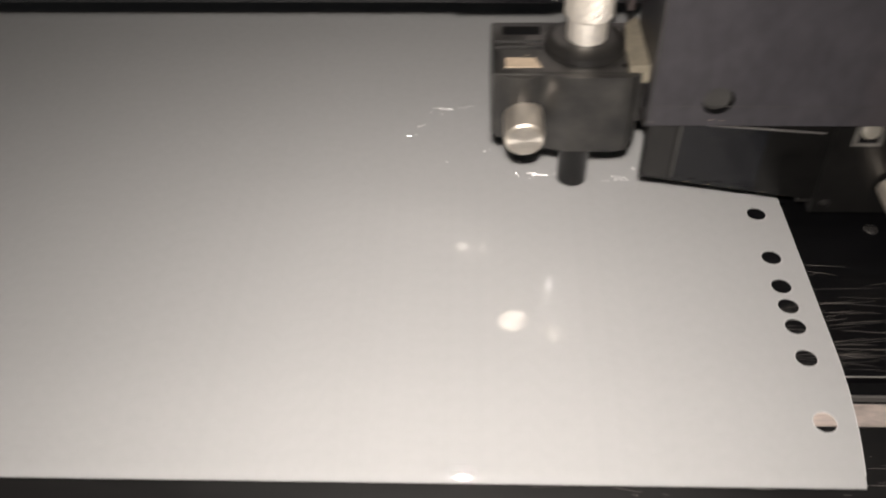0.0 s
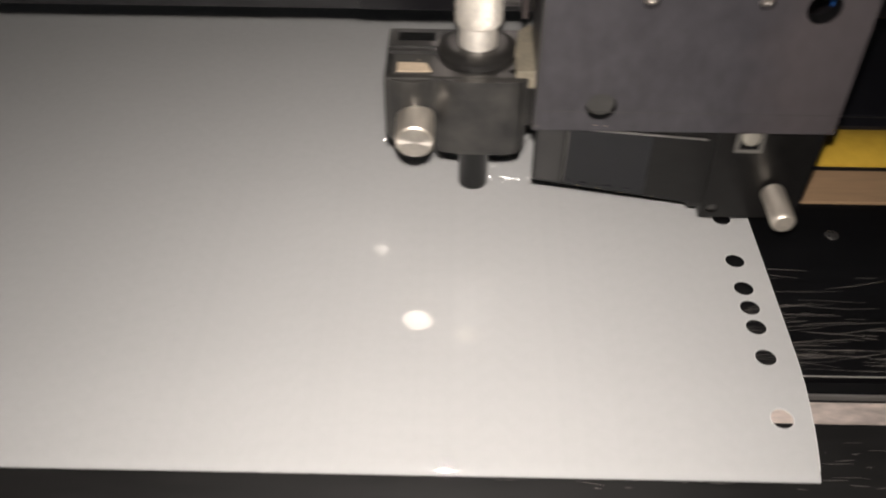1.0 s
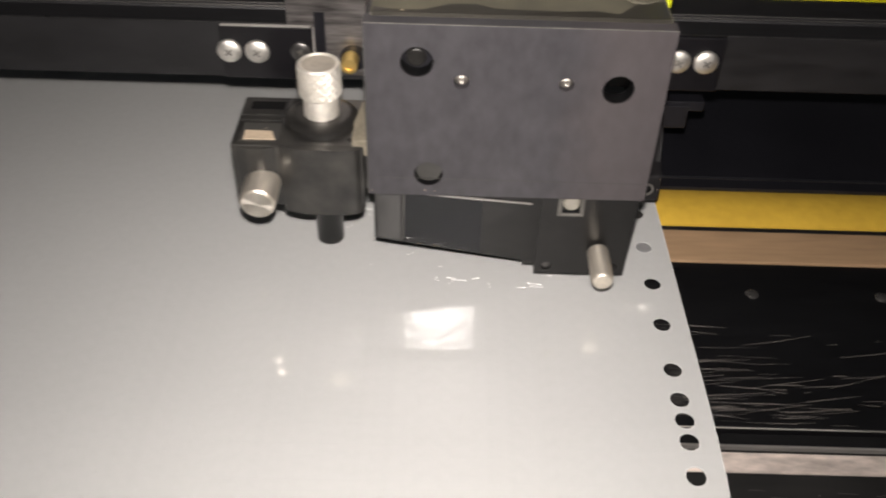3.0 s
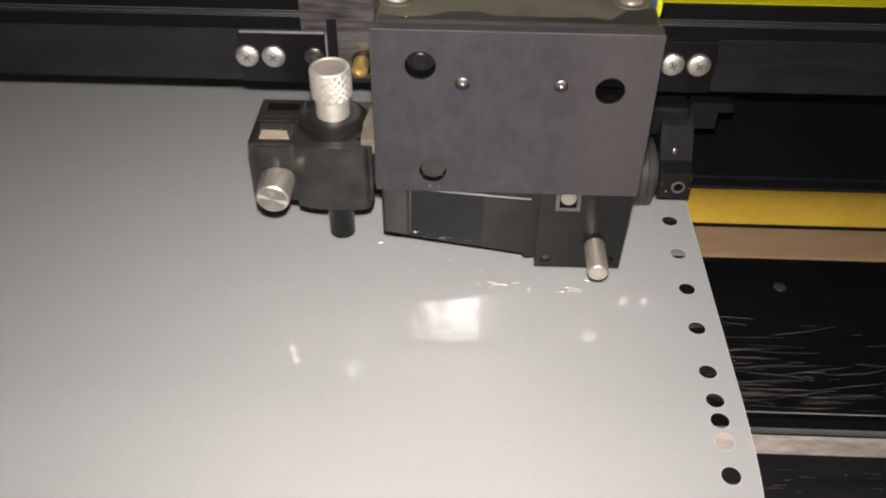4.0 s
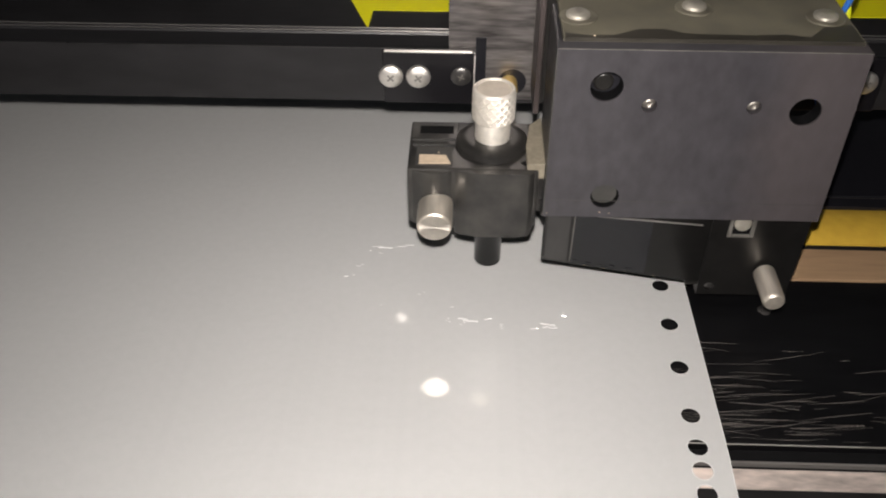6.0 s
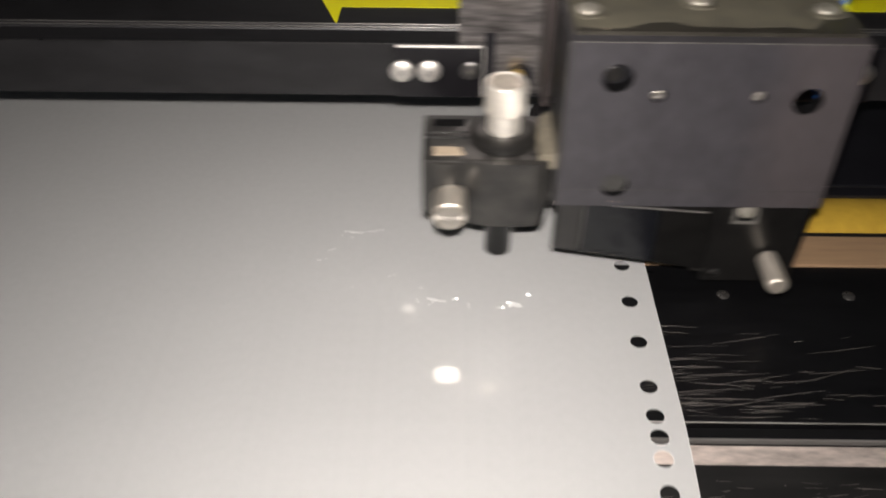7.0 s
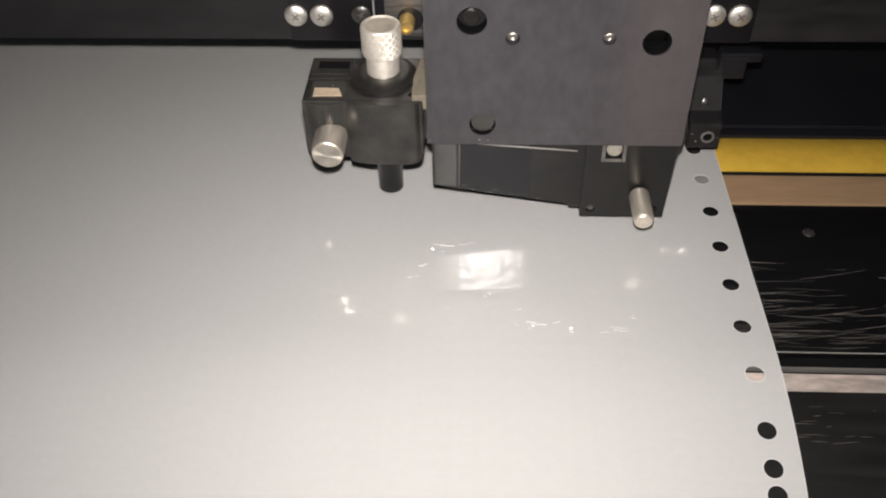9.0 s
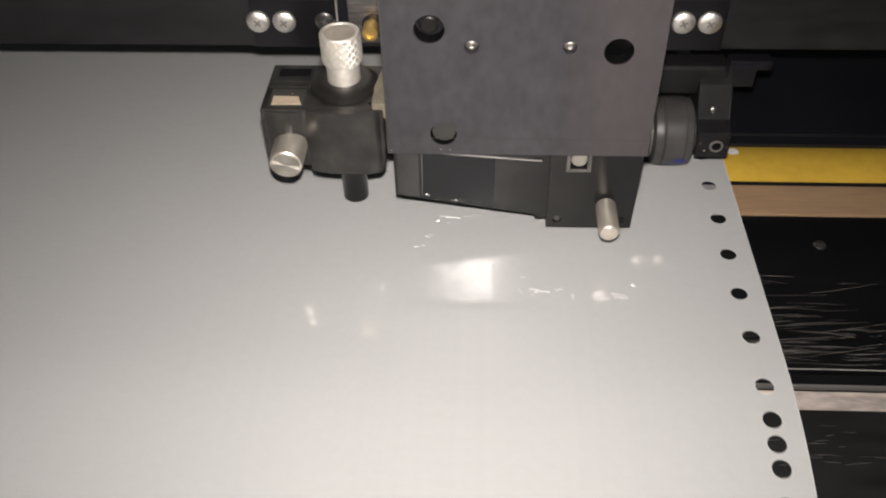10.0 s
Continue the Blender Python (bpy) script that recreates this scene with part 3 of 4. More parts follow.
# lower bracket, its taped vane and the steel pin
vane = part("vane", prism([(-84.2, 16.9), (-52.4, 11.6), (-50.2, 11.6), (-50.2, 29.2), (-84.2, 29.2)], -4.9, -3.4, axis="y", bev=0.15), GREY_TAPE, carriage, "slanted black vane")
def vane_bottom(x):
    return 16.9 - (x + 84.2) * 5.3 / 31.8
def tape_piece(name, x0, x1, mat, lift, label):
    part(name, prism([(x0, vane_bottom(x0) + 0.5), (x1, vane_bottom(x1) + 0.5), (x1, 28.9), (x0, 28.9)], -4.96 - lift, -4.9, axis="y"), mat, vane, label)
tape_piece("tape", -83.9, -78.2, GREY_TAPE, 0.05, "dusty end of the tape")
tape_piece("tape_fold", -83.6, -78.9, FOLD, 0.1, "creased pale end of the tape")
tape_piece("tape", -78.2, -62.2, TAPE, 0.12, "glossy black tape")
tape_piece("tape", -62.2, -53.6, GREY_TAPE, 0.05, "dusty end of the tape")
# crease highlight at the tape joint, coloured in as a pale bar
part("tape_seam_glint", prism([(-78.35, vane_bottom(-78.3) + 0.8), (-78.15, vane_bottom(-78.1) + 0.8), (-78.0, 28.6), (-78.2, 28.6)], -5.12, -5.0, axis="y"), RING, vane, "pale bar for the highlight on the tape's seam")
rnd = random.Random(41)
bm = bmesh.new()
x = -77.6
while x < -63.4:
    step = rnd.uniform(0.5, 1.7)
    lift = rnd.uniform(0.10, 0.30)
    deep = lift * rnd.uniform(0.68, 0.95)
    z = vane_bottom(x) + rnd.uniform(0.9, 1.5)
    q = [(x, -5.08 - deep, z), (x + step, -5.08 - deep * rnd.uniform(0.9, 1.1), z - step * 0.166), (x + step, -5.05, z + lift - step * 0.166), (x, -5.05, z + lift)]
    low = [(x, -5.05, z - 0.3), (x + step, -5.05, z - 0.3 - step * 0.166)]
    vs, lo = [bm.verts.new(p) for p in q], [bm.verts.new(p) for p in low]
    bm.faces.new(vs)
    bm.faces.new((lo[0], lo[1], vs[1], vs[0]))
    x += step + rnd.uniform(0.1, 2.6)
tagged(part("tape_crease", bm, TAPE, vane, "creased lower rim of the glossy tape"), kind="stuff")
# narrow highlight on the tape's upper edge, given by pale colour
part("tape_edge_glint", prism([(-77.0, 29.3), (-52.2, 27.3), (-52.2, 27.1), (-77.0, 29.1)], -5.5, -5.1, axis="y"), GROOVE_EDGE, vane, "pale bar for the highlight on the tape's upper edge")
bracket = part("bracket", pierced([(-50.3, 8.4), (-31.2, 8.4), (-30.6, 29.6), (-50.3, 29.6)], [(-47.9, 10.6, 1.1), (-33.6, 10.6, 1.0)], -2.6, -5.2, axis="y", seg=16), BRACKET, carriage, "black lower bracket")
part("bracket_back", rbox(-50.2, -31.0, -2.5, 6.0, 9.4, 29.6, 0.4), PLATE, carriage)
part("bracket_tab", rbox(-53.0, -50.2, -4.6, -2.0, 10.4, 14.6, 0.3), BLACK_PLASTIC, bracket)
screw(bracket, (-47.9, -4.5, 10.6), (0, -1, 0), 0.9, 0.4, DARK_STEEL, "tiny sunken screw", cross=False)
for x0, x1, z0, z1 in ((-46.9, -46.1, 24.4, 29.4), (-42.4, -41.6, 24.4, 29.4), (-46.05, -42.45, 24.4, 25.1)):
    part("notch_rim", rbox(x0, x1, -5.5, -5.15, z0, z1, 0.12), RING, bracket, "dusty rim of the screw notch")
part("notch", rbox(-46.05, -42.45, -5.3, -5.15, 25.15, 29.4, 0.05), PIT, bracket)
screw(bracket, (-44.3, -5.35, 28.0), (0, -1, 0.15), 1.75, 0.7, LID_SCREW, "dull bracket screw")
part("pin", lathe([(2.2, 0), (2.25, 0.4), (2.25, 8.2), (2.1, 8.8), (1.8, 9.1), (0.1, 9.1)], (-37.5, -6.1, 15.6), (0, -1, -0.03), 28), STEEL, bracket, "bright steel pin", smooth=True)

# blade clamp at the side
clamp = part("blade_clamp", prism([(-112.2, 25.4), (-111.2, 24.4), (-103.6, 24.2), (-102.2, 23.2), (-100.6, 22.5), (-88.4, 22.5), (-86.6, 23.2), (-86.0, 25.0), (-86.0, 38.2), (-112.2, 38.2)], -3.2, 14.8, axis="y", bev=0.55), CLAMP, carriage, "worn black blade clamp")
part("boss", prism([(-102.8, -3.1), (-101.8, -3.6), (-100.4, -4.1), (-98.4, -4.4), (-89.6, -4.4), (-87.8, -4.1), (-86.8, -3.3), (-86.4, -2.0), (-86.4, 4.0), (-102.8, 4.0)], 22.2, 38.05, axis="z", bev=0.35), CLAMP, clamp, smooth=True)
part("screw_boss", prism([(-111.4, -3.1), (-110.4, -3.6), (-109.0, -4.2), (-107.2, -4.45), (-105.6, -4.3), (-104.2, -3.7), (-103.2, -3.1)], 25.6, 37.9, axis="z", bev=0.25), CLAMP, clamp, smooth=True)
part("top_ridge", rbox(-111.6, -102.6, 5.0, 6.0, 38.0, 38.8, 0.25), CLAMP, clamp)
part("top_frame", rbox(-111.8, -102.2, 7.2, 13.8, 38.0, 38.65, 0.2), CLAMP, clamp)
part("top_slot", rbox(-110.2, -103.2, 9.2, 12.2, 38.1, 38.72, 0.1), PIT, clamp, "dark slot in the clamp top")
part("pad_recess", rbox(-110.6, -103.2, -1.9, 4.6, 38.1, 38.28, 0.05), PLUG, clamp)
part("pad", prism([(-109.9, -1.5), (-103.6, -1.4), (-104.6, 1.5), (-109.9, 1.6)], 38.2, 38.5, axis="z"), CREAM, clamp, "cream pad set in the clamp")
part("corner_hole", lathe([(0.9, 0), (0.9, 0.1)], (-88.6, -0.6, 38.2), (0, 0, 1), 4), PIT, clamp)
part("mounting_plate", prism([(-88.4, -2.8), (-84.8, -2.8), (-84.8, 15.0), (-87.4, 12.0), (-88.4, 4.0)], 36.0, 39.6, axis="z", bev=0.3), DUST_PLATE, carriage, "dust-covered mounting plate")
part("mounting_arm", rbox(-87.0, -84.6, -1.5, 14.0, 27.0, 36.0, 0.4), BLACK_PLASTIC, carriage)
HX, HY = -95.2, 6.6
holder = part("blade_holder", lathe([(3.6, 37.0), (3.6, 44.2), (3.45, 44.5), (3.45, 45.0)], (HX, HY, 0), (0, 0, 1), 36), NICKEL, carriage, "nickel-plated blade holder", smooth=True)
part("collar", lathe([(5.2, 37.6), (7.3, 37.6), (7.6, 38.2), (7.4, 39.1), (6.4, 39.8), (5.0, 40.0), (3.7, 39.9)], (HX, HY, 0), (0, 0, 1), 40), BLACK_PLASTIC, holder, "black collar", smooth=True)
rows = [(3.7, 44.2), (4.2, 44.4)] + [(4.3, 44.7 + 0.29 * j) for j in range(21)] + [(4.25, 50.9), (4.05, 51.15), (3.7, 51.2), (3.4, 50.9), (0.1, 50.6)]
part("knurled_knob", lathe(rows, (HX, HY, 0), (0, 0, 1), 96, wobble=lambda i, j: (0.09 if ((i + j) % 6 == 0 or (i - j) % 6 == 0) else -0.03) if 2 <= j <= 22 else 0.0), NICKEL, holder, "knurled adjusting knob")
# weaker light on the dished top is put into this disc's colour
part("knob_top", lathe([(3.36, 0), (3.3, 0.06), (1.6, 0.02), (1.2, -0.12), (0.1, -0.14)], (HX, HY, 50.9), (0, 0, 1), 36), KNOB_TOP, holder, "tan knob top, darkened for its weaker light", smooth=True)
part("blade_nose", lathe([(2.5, 7.1), (3.0, 7.5), (3.1, 16.5), (3.5, 17.2), (5.4, 19.6), (5.6, 22.0)], (HX, HY, 0), (0, 0, 1), 36), GLOSS_BLACK, holder, "black blade nose", smooth=True)
part("blade", lathe([(0.05, 6.4), (0.3, 6.8), (0.3, 7.4)], (HX, HY, 0), (0, 0, 1), 10), STEEL, holder, "tiny steel blade")
knob = part("clamp_screw", lathe([(3.2, 0.0), (3.5, 0.4), (3.55, 7.4), (3.4, 8.2), (3.1, 8.45), (2.0, 8.42), (0.2, 8.4)], (-106.5, -2.2, 29.5), (0, -1, -0.03), 48, wobble=lambda i, j: 0.05 * (i % 2) if j in (1, 2) else 0.0), STEEL, carriage, "turned steel clamp screw", smooth=True)
part("turned_face", lathe([(3.05, 0.0), (3.05, 0.06)], Vector((-106.5, -2.2, 29.5)) + 8.45 * Vector((0, -1, -0.03)).normalized(), (0, -1, -0.03), 48), TURNED, knob, "turned end face")

# plates that run on the rail
plate = part("wiper_plate", rbox(-119.2, -99.2, 26.7, 28.0, 35.6, 48.1, 0.3), PLATE, carriage, "black plate held by two bright screws")
for x in (-117.5, -111.4):
    screw(plate, (x, 26.75, 42.4), (0, -1, 0), 2.75, 1.3, ZINC, "bright cross-head screw")
screw(plate, (-102.0, 26.75, 42.6), (0, -1, 0), 2.3, 0.9, DARK_STEEL, "dull cross-head screw")
# pale strips along the plate's top and right side
part("plate_edge", rbox(-118.8, -99.6, 26.7, 27.5, 48.1, 48.4, 0.1), BARE, plate, "pale top edge")
part("plate_edge", rbox(-99.2, -98.95, 26.7, 27.5, 36.0, 48.0, 0.1), BARE, plate, "pale side edge")
plate = part("wiper_plate", rbox(-28.0, -10.2, 26.7, 28.0, 35.5, 48.5, 0.3), PLATE, carriage, "black plate held by two bright screws")
for x in (-19.9, -13.9):
    screw(plate, (x, 26.75, 42.8), (0, -1, 0), 2.75, 1.3, ZINC, "bright cross-head screw")
brushed = part("back_plate", rbox(-104.8, -84.2, 28.2, 30.0, 36.0, 92.0, 0.3), BRUSHED, carriage, "brushed black back plate")
part("slot", rbox(-98.9, -96.6, 28.05, 28.3, 36.6, 51.2, 0.1), WALL, brushed, "dark slot")
part("insert", lathe([(1.9, 0), (1.9, 3.6), (1.7, 3.9), (1.1, 3.9), (1.1, 3.2), (0.1, 3.2)], (-91.4, 28.25, 40.4), (0, -1, 0), 20), BRASS, brushed, "brass insert", smooth=True)
part("insert_recess", lathe([(3.1, 0), (3.1, 0.12)], (-90.6, 28.25, 40.6), (0, -1, 0), 24), WALL, brushed)
part("side_flange", rbox(-86.6, -85.4, 15.5, 27.0, 40.0, 66.0, 0.3), FLANGE, carriage, "worn brownish flange beside the back plate")
part("back_bar", rbox(-84.4, -30.0, 27.2, 30.0, 36.0, 90.0, 0.3), BLACK_PLASTIC, carriage)


rnd = random.Random(21)
spots = [(-78.3, -3.2, CZ1 + 0.8), (-73.8, CY - 0.02, 31.3), (-71.9, CY - 0.02, 31.1), (-84.3, CY - 0.02, 30.8)]
spots += [(rnd.uniform(-111, -88), rnd.uniform(-2.5, 4.0), 38.3) for _ in range(4)]
spots += [(x, -5.05, vane_bottom(x) + 0.4) for x in (-75.1, -71.6, -70.9, -66.4, -60.2)]
specks(spots, carriage, 22)


def wire(name, phase, mat, label):
    bm = bmesh.new()
    n, seg, rings = 90, 8, []
    for i in range(n):
        z = 96.0 - 71.8 * i / (n - 1)
        a = phase + (z - 48.1) * 2 * math.pi / 16.0
        sway = max(0.0, 51.7 - z) * 0.085 - max(0.0, 28.7 - z) ** 2 * 0.12
        c = Vector((-28.8 + 0.68 * math.cos(a) + sway, 13.0 + 0.68 * math.sin(a), z))
        rings.append([bm.verts.new(c + Vector((0.62 * math.cos(2 * math.pi * k / seg), 0.62 * math.sin(2 * math.pi * k / seg), 0))) for k in range(seg)])
    for lo, hi in zip(rings, rings[1:]):
        for k in range(seg):
            bm.faces.new((lo[k], lo[(k + 1) % seg], hi[(k + 1) % seg], hi[k]))
    part(name, bm, mat, carriage, label, smooth=True)


wire("wire", 0.0, YELLOW_WIRE, "yellow wire twisted with a blue one")
wire("wire", math.pi, BLUE_WIRE, "blue wire twisted with a yellow one")

# ---- the vinyl sheet ----
# Rigid bands that slide over the bed and tilt over its front; u runs along the sheet, 0.16 thick.
sheet = thing("vinyl_sheet", "pale grey glossy vinyl sheet with punched edge holes", "vinyl sheet")
PUNCHED = [(-40.0, -5.9), (-26.8, -5.6), (-19.4, -5.58), (-14.4, -5.58), (-9.2, -5.58), (-1.4, -5.58), (11.6, -5.58)] + [(24.5 + 12.78 * k, -5.58) for k in range(9)]
FRONT_U, FLAT_U, BACK_U, LEFT_X = -49.4, 22.0, 160.0, -270.0


def edge_x(u):
    """The right edge, trimmed a little inwards towards the front."""
    return 0.0 if u > -24 else -1.9 * ((-24 - u) / 27.2) ** 2


def band(u0, u1, mid):
    holes = [(x, u - mid, 1.92) for u, x in PUNCHED if u0 < u < u1]
    steps = [u0 + (u1 - u0) * i / 4 for i in range(5)]
    outline = [(LEFT_X, u0 - mid)] + [(edge_x(u), u - mid) for u in steps] + [(LEFT_X, u1 - mid)]
    strip = part("sheet_band", pierced(outline, holes, -0.16, 0.0, axis="z"), VINYL, sheet)
    rim = [(edge_x(u) - 0.13, u - mid) for u in steps] + [(edge_x(u) + 0.03, u - mid) for u in steps[::-1]]
    for x, u, r in holes:
        ring = [(r + 0.02, -0.14), (r + 0.02, 0.015), (r + 0.11, 0.025), (r + 0.16, 0.004), (r + 0.16, -0.14)]
        part("hole_rim", lathe_open(ring, (x, u, 0)), VINYL_CUT, strip, "pale burred rim of a punched hole", smooth=True)
    part("cut_rim", prism(rim, -0.15, 0.02, axis="z"), VINYL_CUT, strip, "bright trimmed edge")
    return strip


cuts = sorted({FRONT_U, FLAT_U} | {u + d for u, x in PUNCHED[:7] for d in (-2.5, 2.5)})
marks = [FRONT_U]
for u in cuts[1:]:
    gap = u - marks[-1]
    if gap < 0.3:
        continue
    n = 1 if any(marks[-1] < h < u for h, x in PUNCHED) else math.ceil(gap / 5.3)
    marks += [marks[-1] + gap * (i + 1) / n for i in range(n)]
BANDS = []
for u0, u1 in zip(marks, marks[1:]):
    BANDS.append((band(u0, u1, (u0 + u1) / 2), (u0 + u1) / 2))
BANDS.append((band(marks[-1], BACK_U, 60.0), 60.0))

# the cut front edge curls down a little
CURL, turns = 3.2, [radians(4 * i) for i in range(10)]
over = [(FRONT_U - BANDS[0][1] - CURL * math.sin(a), -CURL * (1 - math.cos(a))) for a in turns]
under = [(FRONT_U - BANDS[0][1] - (CURL - 0.16) * math.sin(a), -CURL + (CURL - 0.16) * math.cos(a)) for a in turns]
part("front_lip", prism(over + under[::-1], LEFT_X, edge_x(FRONT_U - 1.0)), VINYL, BANDS[0][0], "curled front edge of the sheet", smooth=True)

# lips of the cut lines, on the flat part of the sheet
rnd = random.Random(11)
bm = bmesh.new()
for x, u, length in ((-71.5, 48.8, 5.0), (-66.0, 49.4, 3.0), (-74.9, 47.6, 1.2), (-75.0, 42.4, 1.8), (-72.0, 46.8, 2.0), (-78.5, 38.0, 2.0), (-76.3, 38.5, 1.4), (-50.5, 19.8 + 3, 0.8), (-52.4, 28.4, 1.6),
                     (-54.0, 24.0, 0.8), (-43.0, 22.6, 1.4), (-32.6, 22.8, 2.4), (-32.4, 23.6, 1.6), (-34.6, 22.4, 1.4), (-68.6, 28.4, 1.0), (-29.4, 26.5, 1.2), (-50.0, 24.6, 3.2), (-46.4, 24.5, 1.6), (-60.2, 33.0, 0.8)):
    for k in range(rnd.randint(1, 3)):
        a, b = x + rnd.uniform(-1.4, 1.4), u + rnd.uniform(-0.7, 0.7) * (0 if k == 0 else 1)
        l, w = length * rnd.uniform(0.3, 0.8), 0.05
        tilt = rnd.uniform(-0.15, 0.1)
        h = 0.004 + 2 * w * math.tan(radians(rnd.uniform(34, 54)))
        q = [(a - l / 2, b - w - tilt * l / 2, 0.004), (a + l / 2, b - w + tilt * l / 2, 0.004), (a + l / 2, b + w + tilt * l / 2, h), (a - l / 2, b + w - tilt * l / 2, h)]
        vs = [bm.verts.new((p[0], p[1] - 60.0, p[2])) for p in q]
        bm.faces.new(vs)
        lo = [bm.verts.new((p[0], q[2][1] + 0.05 - 60.0, 0.004)) for p in (q[2], q[3])]
        bm.faces.new((vs[3], vs[2], lo[0], lo[1]))
tagged(part("cut_line", bm, CUT_LIP, BANDS[-1][0], "raised lips of fresh cut lines"), kind="stuff")

# ---- a punched disc of vinyl stuck to the turning drive shaft ----
chad = tagged(part("vinyl_chad", lathe([(1.7, 0.02), (1.8, 0.1), (1.7, 0.18)], (3.3, 0, SHAFT_R), (0, 0, 1), 11, wobble=lambda i, j: 0.16 * ((i * 7) % 3 - 1)), CHAD, None), "white punched vinyl disc stuck on the amber tape", "vinyl scrap")

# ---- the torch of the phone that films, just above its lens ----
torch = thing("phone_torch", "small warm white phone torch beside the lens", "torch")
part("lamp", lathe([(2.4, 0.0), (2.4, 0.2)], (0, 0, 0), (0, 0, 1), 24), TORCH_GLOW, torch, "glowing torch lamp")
# unseen rim added round the lamp, deep enough to dim the beam's edges
beam_cup = lathe([(2.5, 0.3), (2.5, -2.0), (3.2, -2.0), (3.2, 2.0), (0.1, 2.0)], (0, 0, 0), (0, 0, 1), 24)
beam_cup.faces.ensure_lookup_table()
bmesh.ops.delete(beam_cup, geom=[f for f in beam_cup.faces if len(f.verts) == 24 and f.calc_center_median().z < 1], context="FACES_ONLY")
part("beam_cup", beam_cup, WALL, torch)

# ---- what moves ----
CARRIAGE_ROWS = [
    (0, 54.3), (0.1, 49.4), (0.2, 49.6), (0.3, 55.8), (0.4, 49.5), (0.5, 43.3), (0.6, 38.3), (0.7, 39.4),
    (0.8, 42.2), (0.9, 42.1), (1, 39.0), (1.1, 31.0), (1.2, 28.6), (1.3, 25.8), (1.4, 25.8), (1.5, 25.6),
    (1.6, 26.2), (1.7, 20.8), (1.8, 15.6), (1.9, 11.9), (2, 7.5), (2.1, 7.0), (2.2, 9.7), (2.3, 8.8),
    (2.4, 2.1), (2.5, -0.0), (2.6, 1.7), (2.7, 9.8), (3.8, 22.7), (3.9, 14.0), (4, 9.1), (4.1, 10.2),
    (4.2, 12.6), (4.3, 23.7), (4.4, 34.0), (4.5, 39.6), (4.6, 37.8), (4.7, 32.8), (4.8, 30.6), (4.9, 29.8),
    (5, 30.6), (5.1, 30.6), (5.2, 31.7), (5.3, 36.2), (5.4, 43.1), (5.5, 48.6), (5.6, 50.4), (5.7, 52.7),
    (6.8, 46.7), (6.9, 50.0), (7, 61.8), (7.1, 71.7), (7.2, 71.1), (7.3, 64.0), (7.4, 50.6), (7.5, 36.1),
    (7.6, 18.7), (7.7, 8.9), (7.8, 4.5), (7.9, 6.1), (8, 10.0), (8.1, 23.1), (8.2, 36.8), (8.3, 37.9),
    (8.4, 36.0), (8.5, 29.4), (8.6, 19.5), (8.7, 20.3), (8.8, 20.3), (8.9, 19.7), (9, 11.9), (9.1, 12.3),
    (9.2, 12.8), (9.3, 11.8), (9.4, 9.2), (9.5, 6.1), (9.6, 7.3), (9.7, 6.5), (9.8, 4.8), (9.9, 1.4),
    (10, 2.5),
]
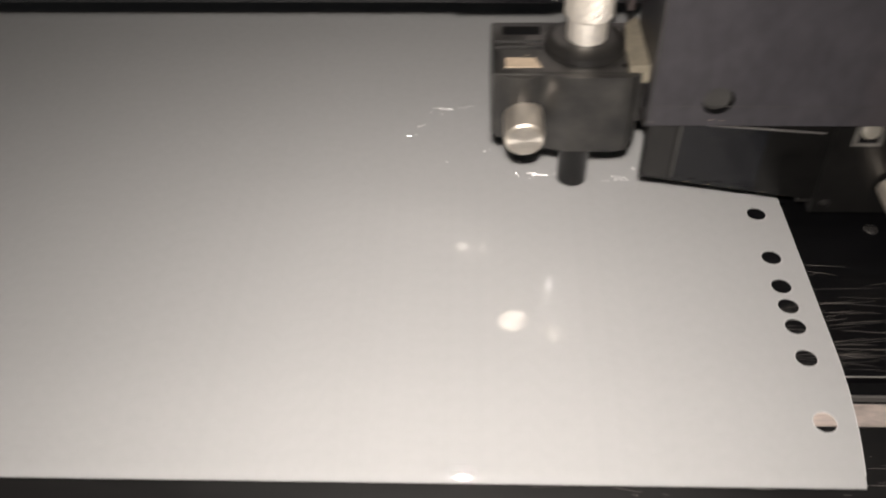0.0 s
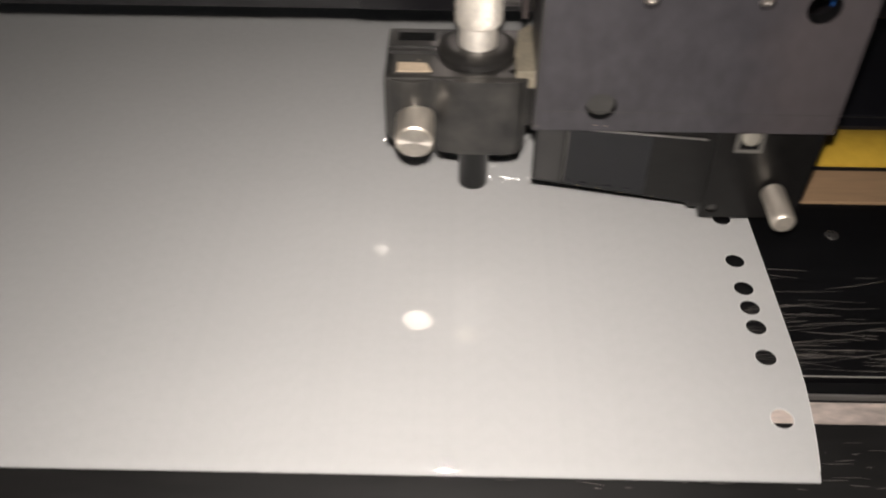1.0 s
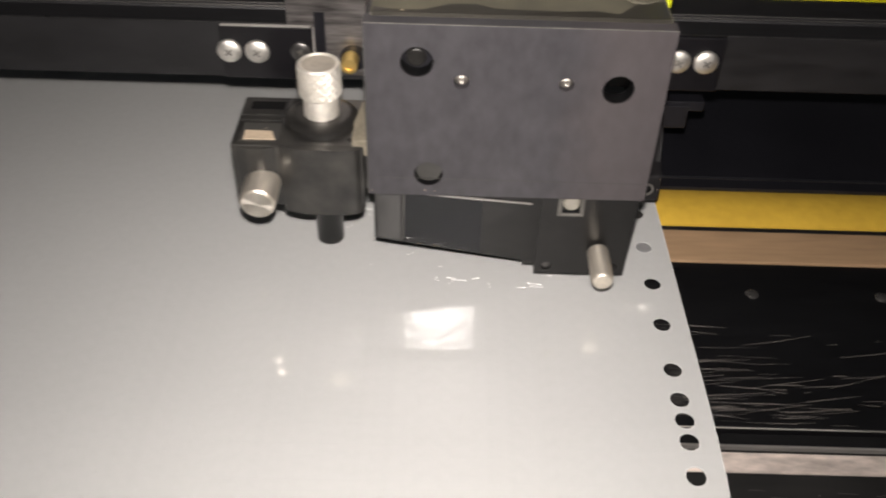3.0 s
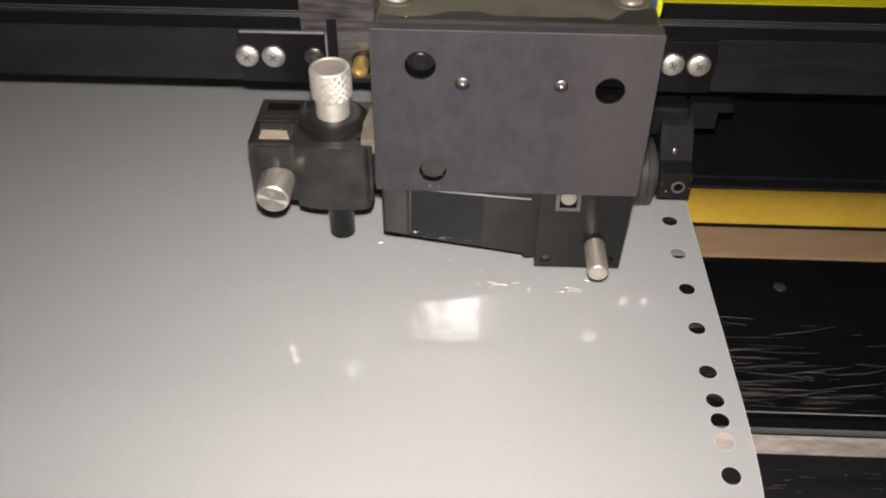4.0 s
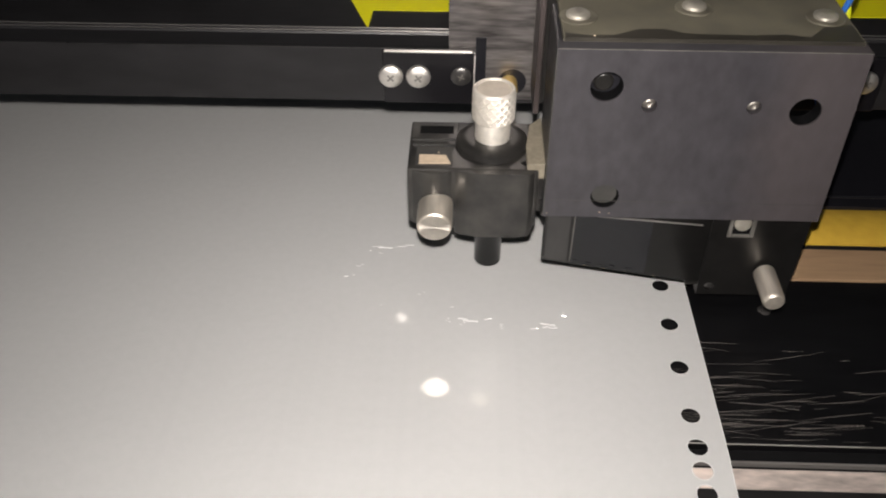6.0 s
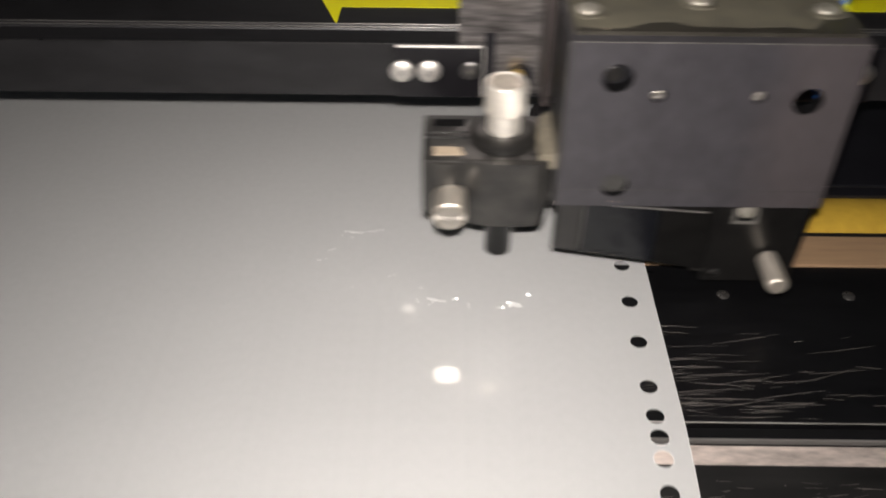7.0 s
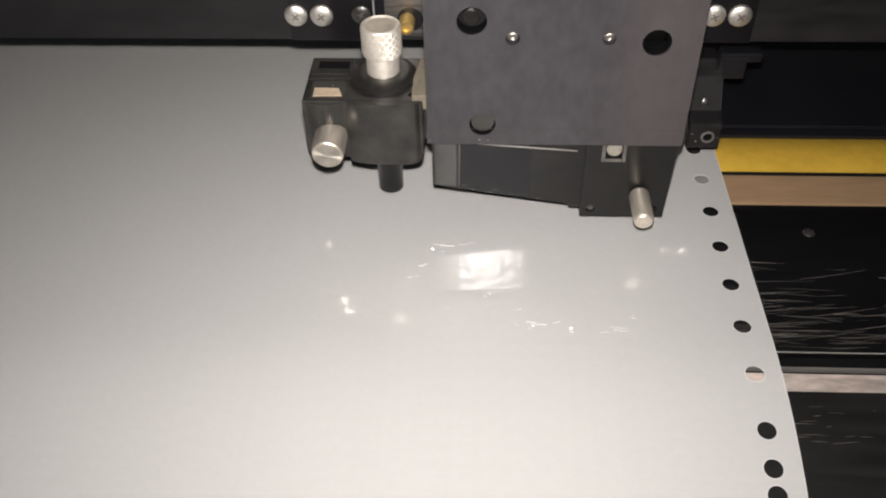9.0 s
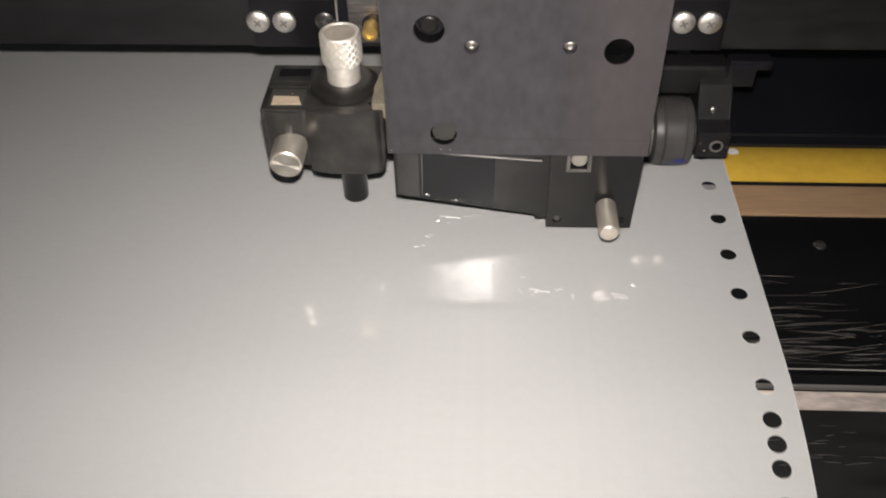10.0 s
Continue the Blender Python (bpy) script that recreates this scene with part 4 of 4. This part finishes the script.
FEED_ROWS = [
    (0, -7.8), (0.1, -9.4), (0.2, -8.4), (0.3, -4.7), (0.4, -5.5), (0.5, -9.4), (0.6, -12.4), (0.7, -11.1),
    (0.8, -7.8), (0.9, -6.3), (1, -7.7), (1.1, -12.1), (1.2, -15.3), (1.3, -21.0), (1.4, -21.5), (1.5, -18.6),
    (1.6, -15.2), (1.7, -11.8), (1.8, -7.5), (1.9, -4.6), (2, 2.3), (2.1, 7.6), (2.2, 17.9), (2.3, 17.6),
    (2.4, 8.4), (2.5, -0.0), (2.6, -9.1), (2.7, -18.2), (3.8, -30.8), (3.9, -29.3), (4, -26.8), (4.1, -27.6),
    (4.2, -29.0), (4.3, -32.6), (4.4, -33.2), (4.5, -36.5), (4.6, -35.8), (4.7, -30.6), (4.8, -26.7), (4.9, -20.1),
    (5, -16.2), (5.1, -15.7), (5.2, -20.2), (5.3, -28.9), (5.4, -33.0), (5.5, -32.4), (5.6, -36.4), (5.7, -35.3),
    (6.8, -18.1), (6.9, -21.3), (7, -28.0), (7.1, -31.5), (7.2, -32.0), (7.3, -33.7), (7.4, -40.9), (7.5, -43.9),
    (7.6, -41.8), (7.7, -37.1), (7.8, -35.0), (7.9, -36.1), (8, -38.3), (8.1, -44.1), (8.2, -45.6), (8.3, -46.2),
    (8.4, -50.3), (8.5, -56.5), (8.6, -61.3), (8.7, -60.7), (8.8, -57.3), (8.9, -56.1), (9, -56.1), (9.1, -55.7),
    (9.2, -52.9), (9.3, -52.5), (9.4, -51.4), (9.5, -49.2), (9.6, -48.1), (9.7, -45.6), (9.8, -44.6), (9.9, -44.5),
    (10, -41.8),
]


def evened(rows, step=0.1):
    """The same glide at even steps, also where the rows lie far apart."""
    out = []
    for k, ((t0, a), (t1, b)) in enumerate(zip(rows, rows[1:])):
        before, after = rows[max(k - 1, 0)], rows[min(k + 2, len(rows) - 1)]
        n = max(1, round((t1 - t0) / step))
        m0 = (b - before[1]) / (t1 - before[0]) * (t1 - t0)
        m1 = (after[1] - a) / (after[0] - t0) * (t1 - t0)
        for i in range(n):
            u = i / n
            out.append((t0 + (t1 - t0) * u, (2 * u ** 3 - 3 * u * u + 1) * a + (u ** 3 - 2 * u * u + u) * m0 + (3 * u * u - 2 * u ** 3) * b + (u ** 3 - u * u) * m1))
    return out + [rows[-1]]


def motions():
    feed = evened(FEED_ROWS)
    walk(carriage, [(t, pose(s * MM, 0, 0)) for t, s in CARRIAGE_ROWS])
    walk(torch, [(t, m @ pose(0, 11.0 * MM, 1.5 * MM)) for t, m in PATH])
    walk(pinch_wheel, [(t, pose(0, 32.0 * MM, 9.2 * MM, math.degrees((v + 44.5) / 8.9))) for t, v in feed])
    walk(chad, [(t, pose(0, SHAFT_Y * MM, (-SHAFT_R - 0.25) * MM, -math.degrees((v + 45.7) / SHAFT_R))) for t, v in feed])
    for ob, mid in BANDS:
        rows = []
        for t, v in feed:
            y, z, a = bend(mid + v)
            rows.append((t, pose(0, y * MM, z * MM, a)))
        walk(ob, rows)


motions()
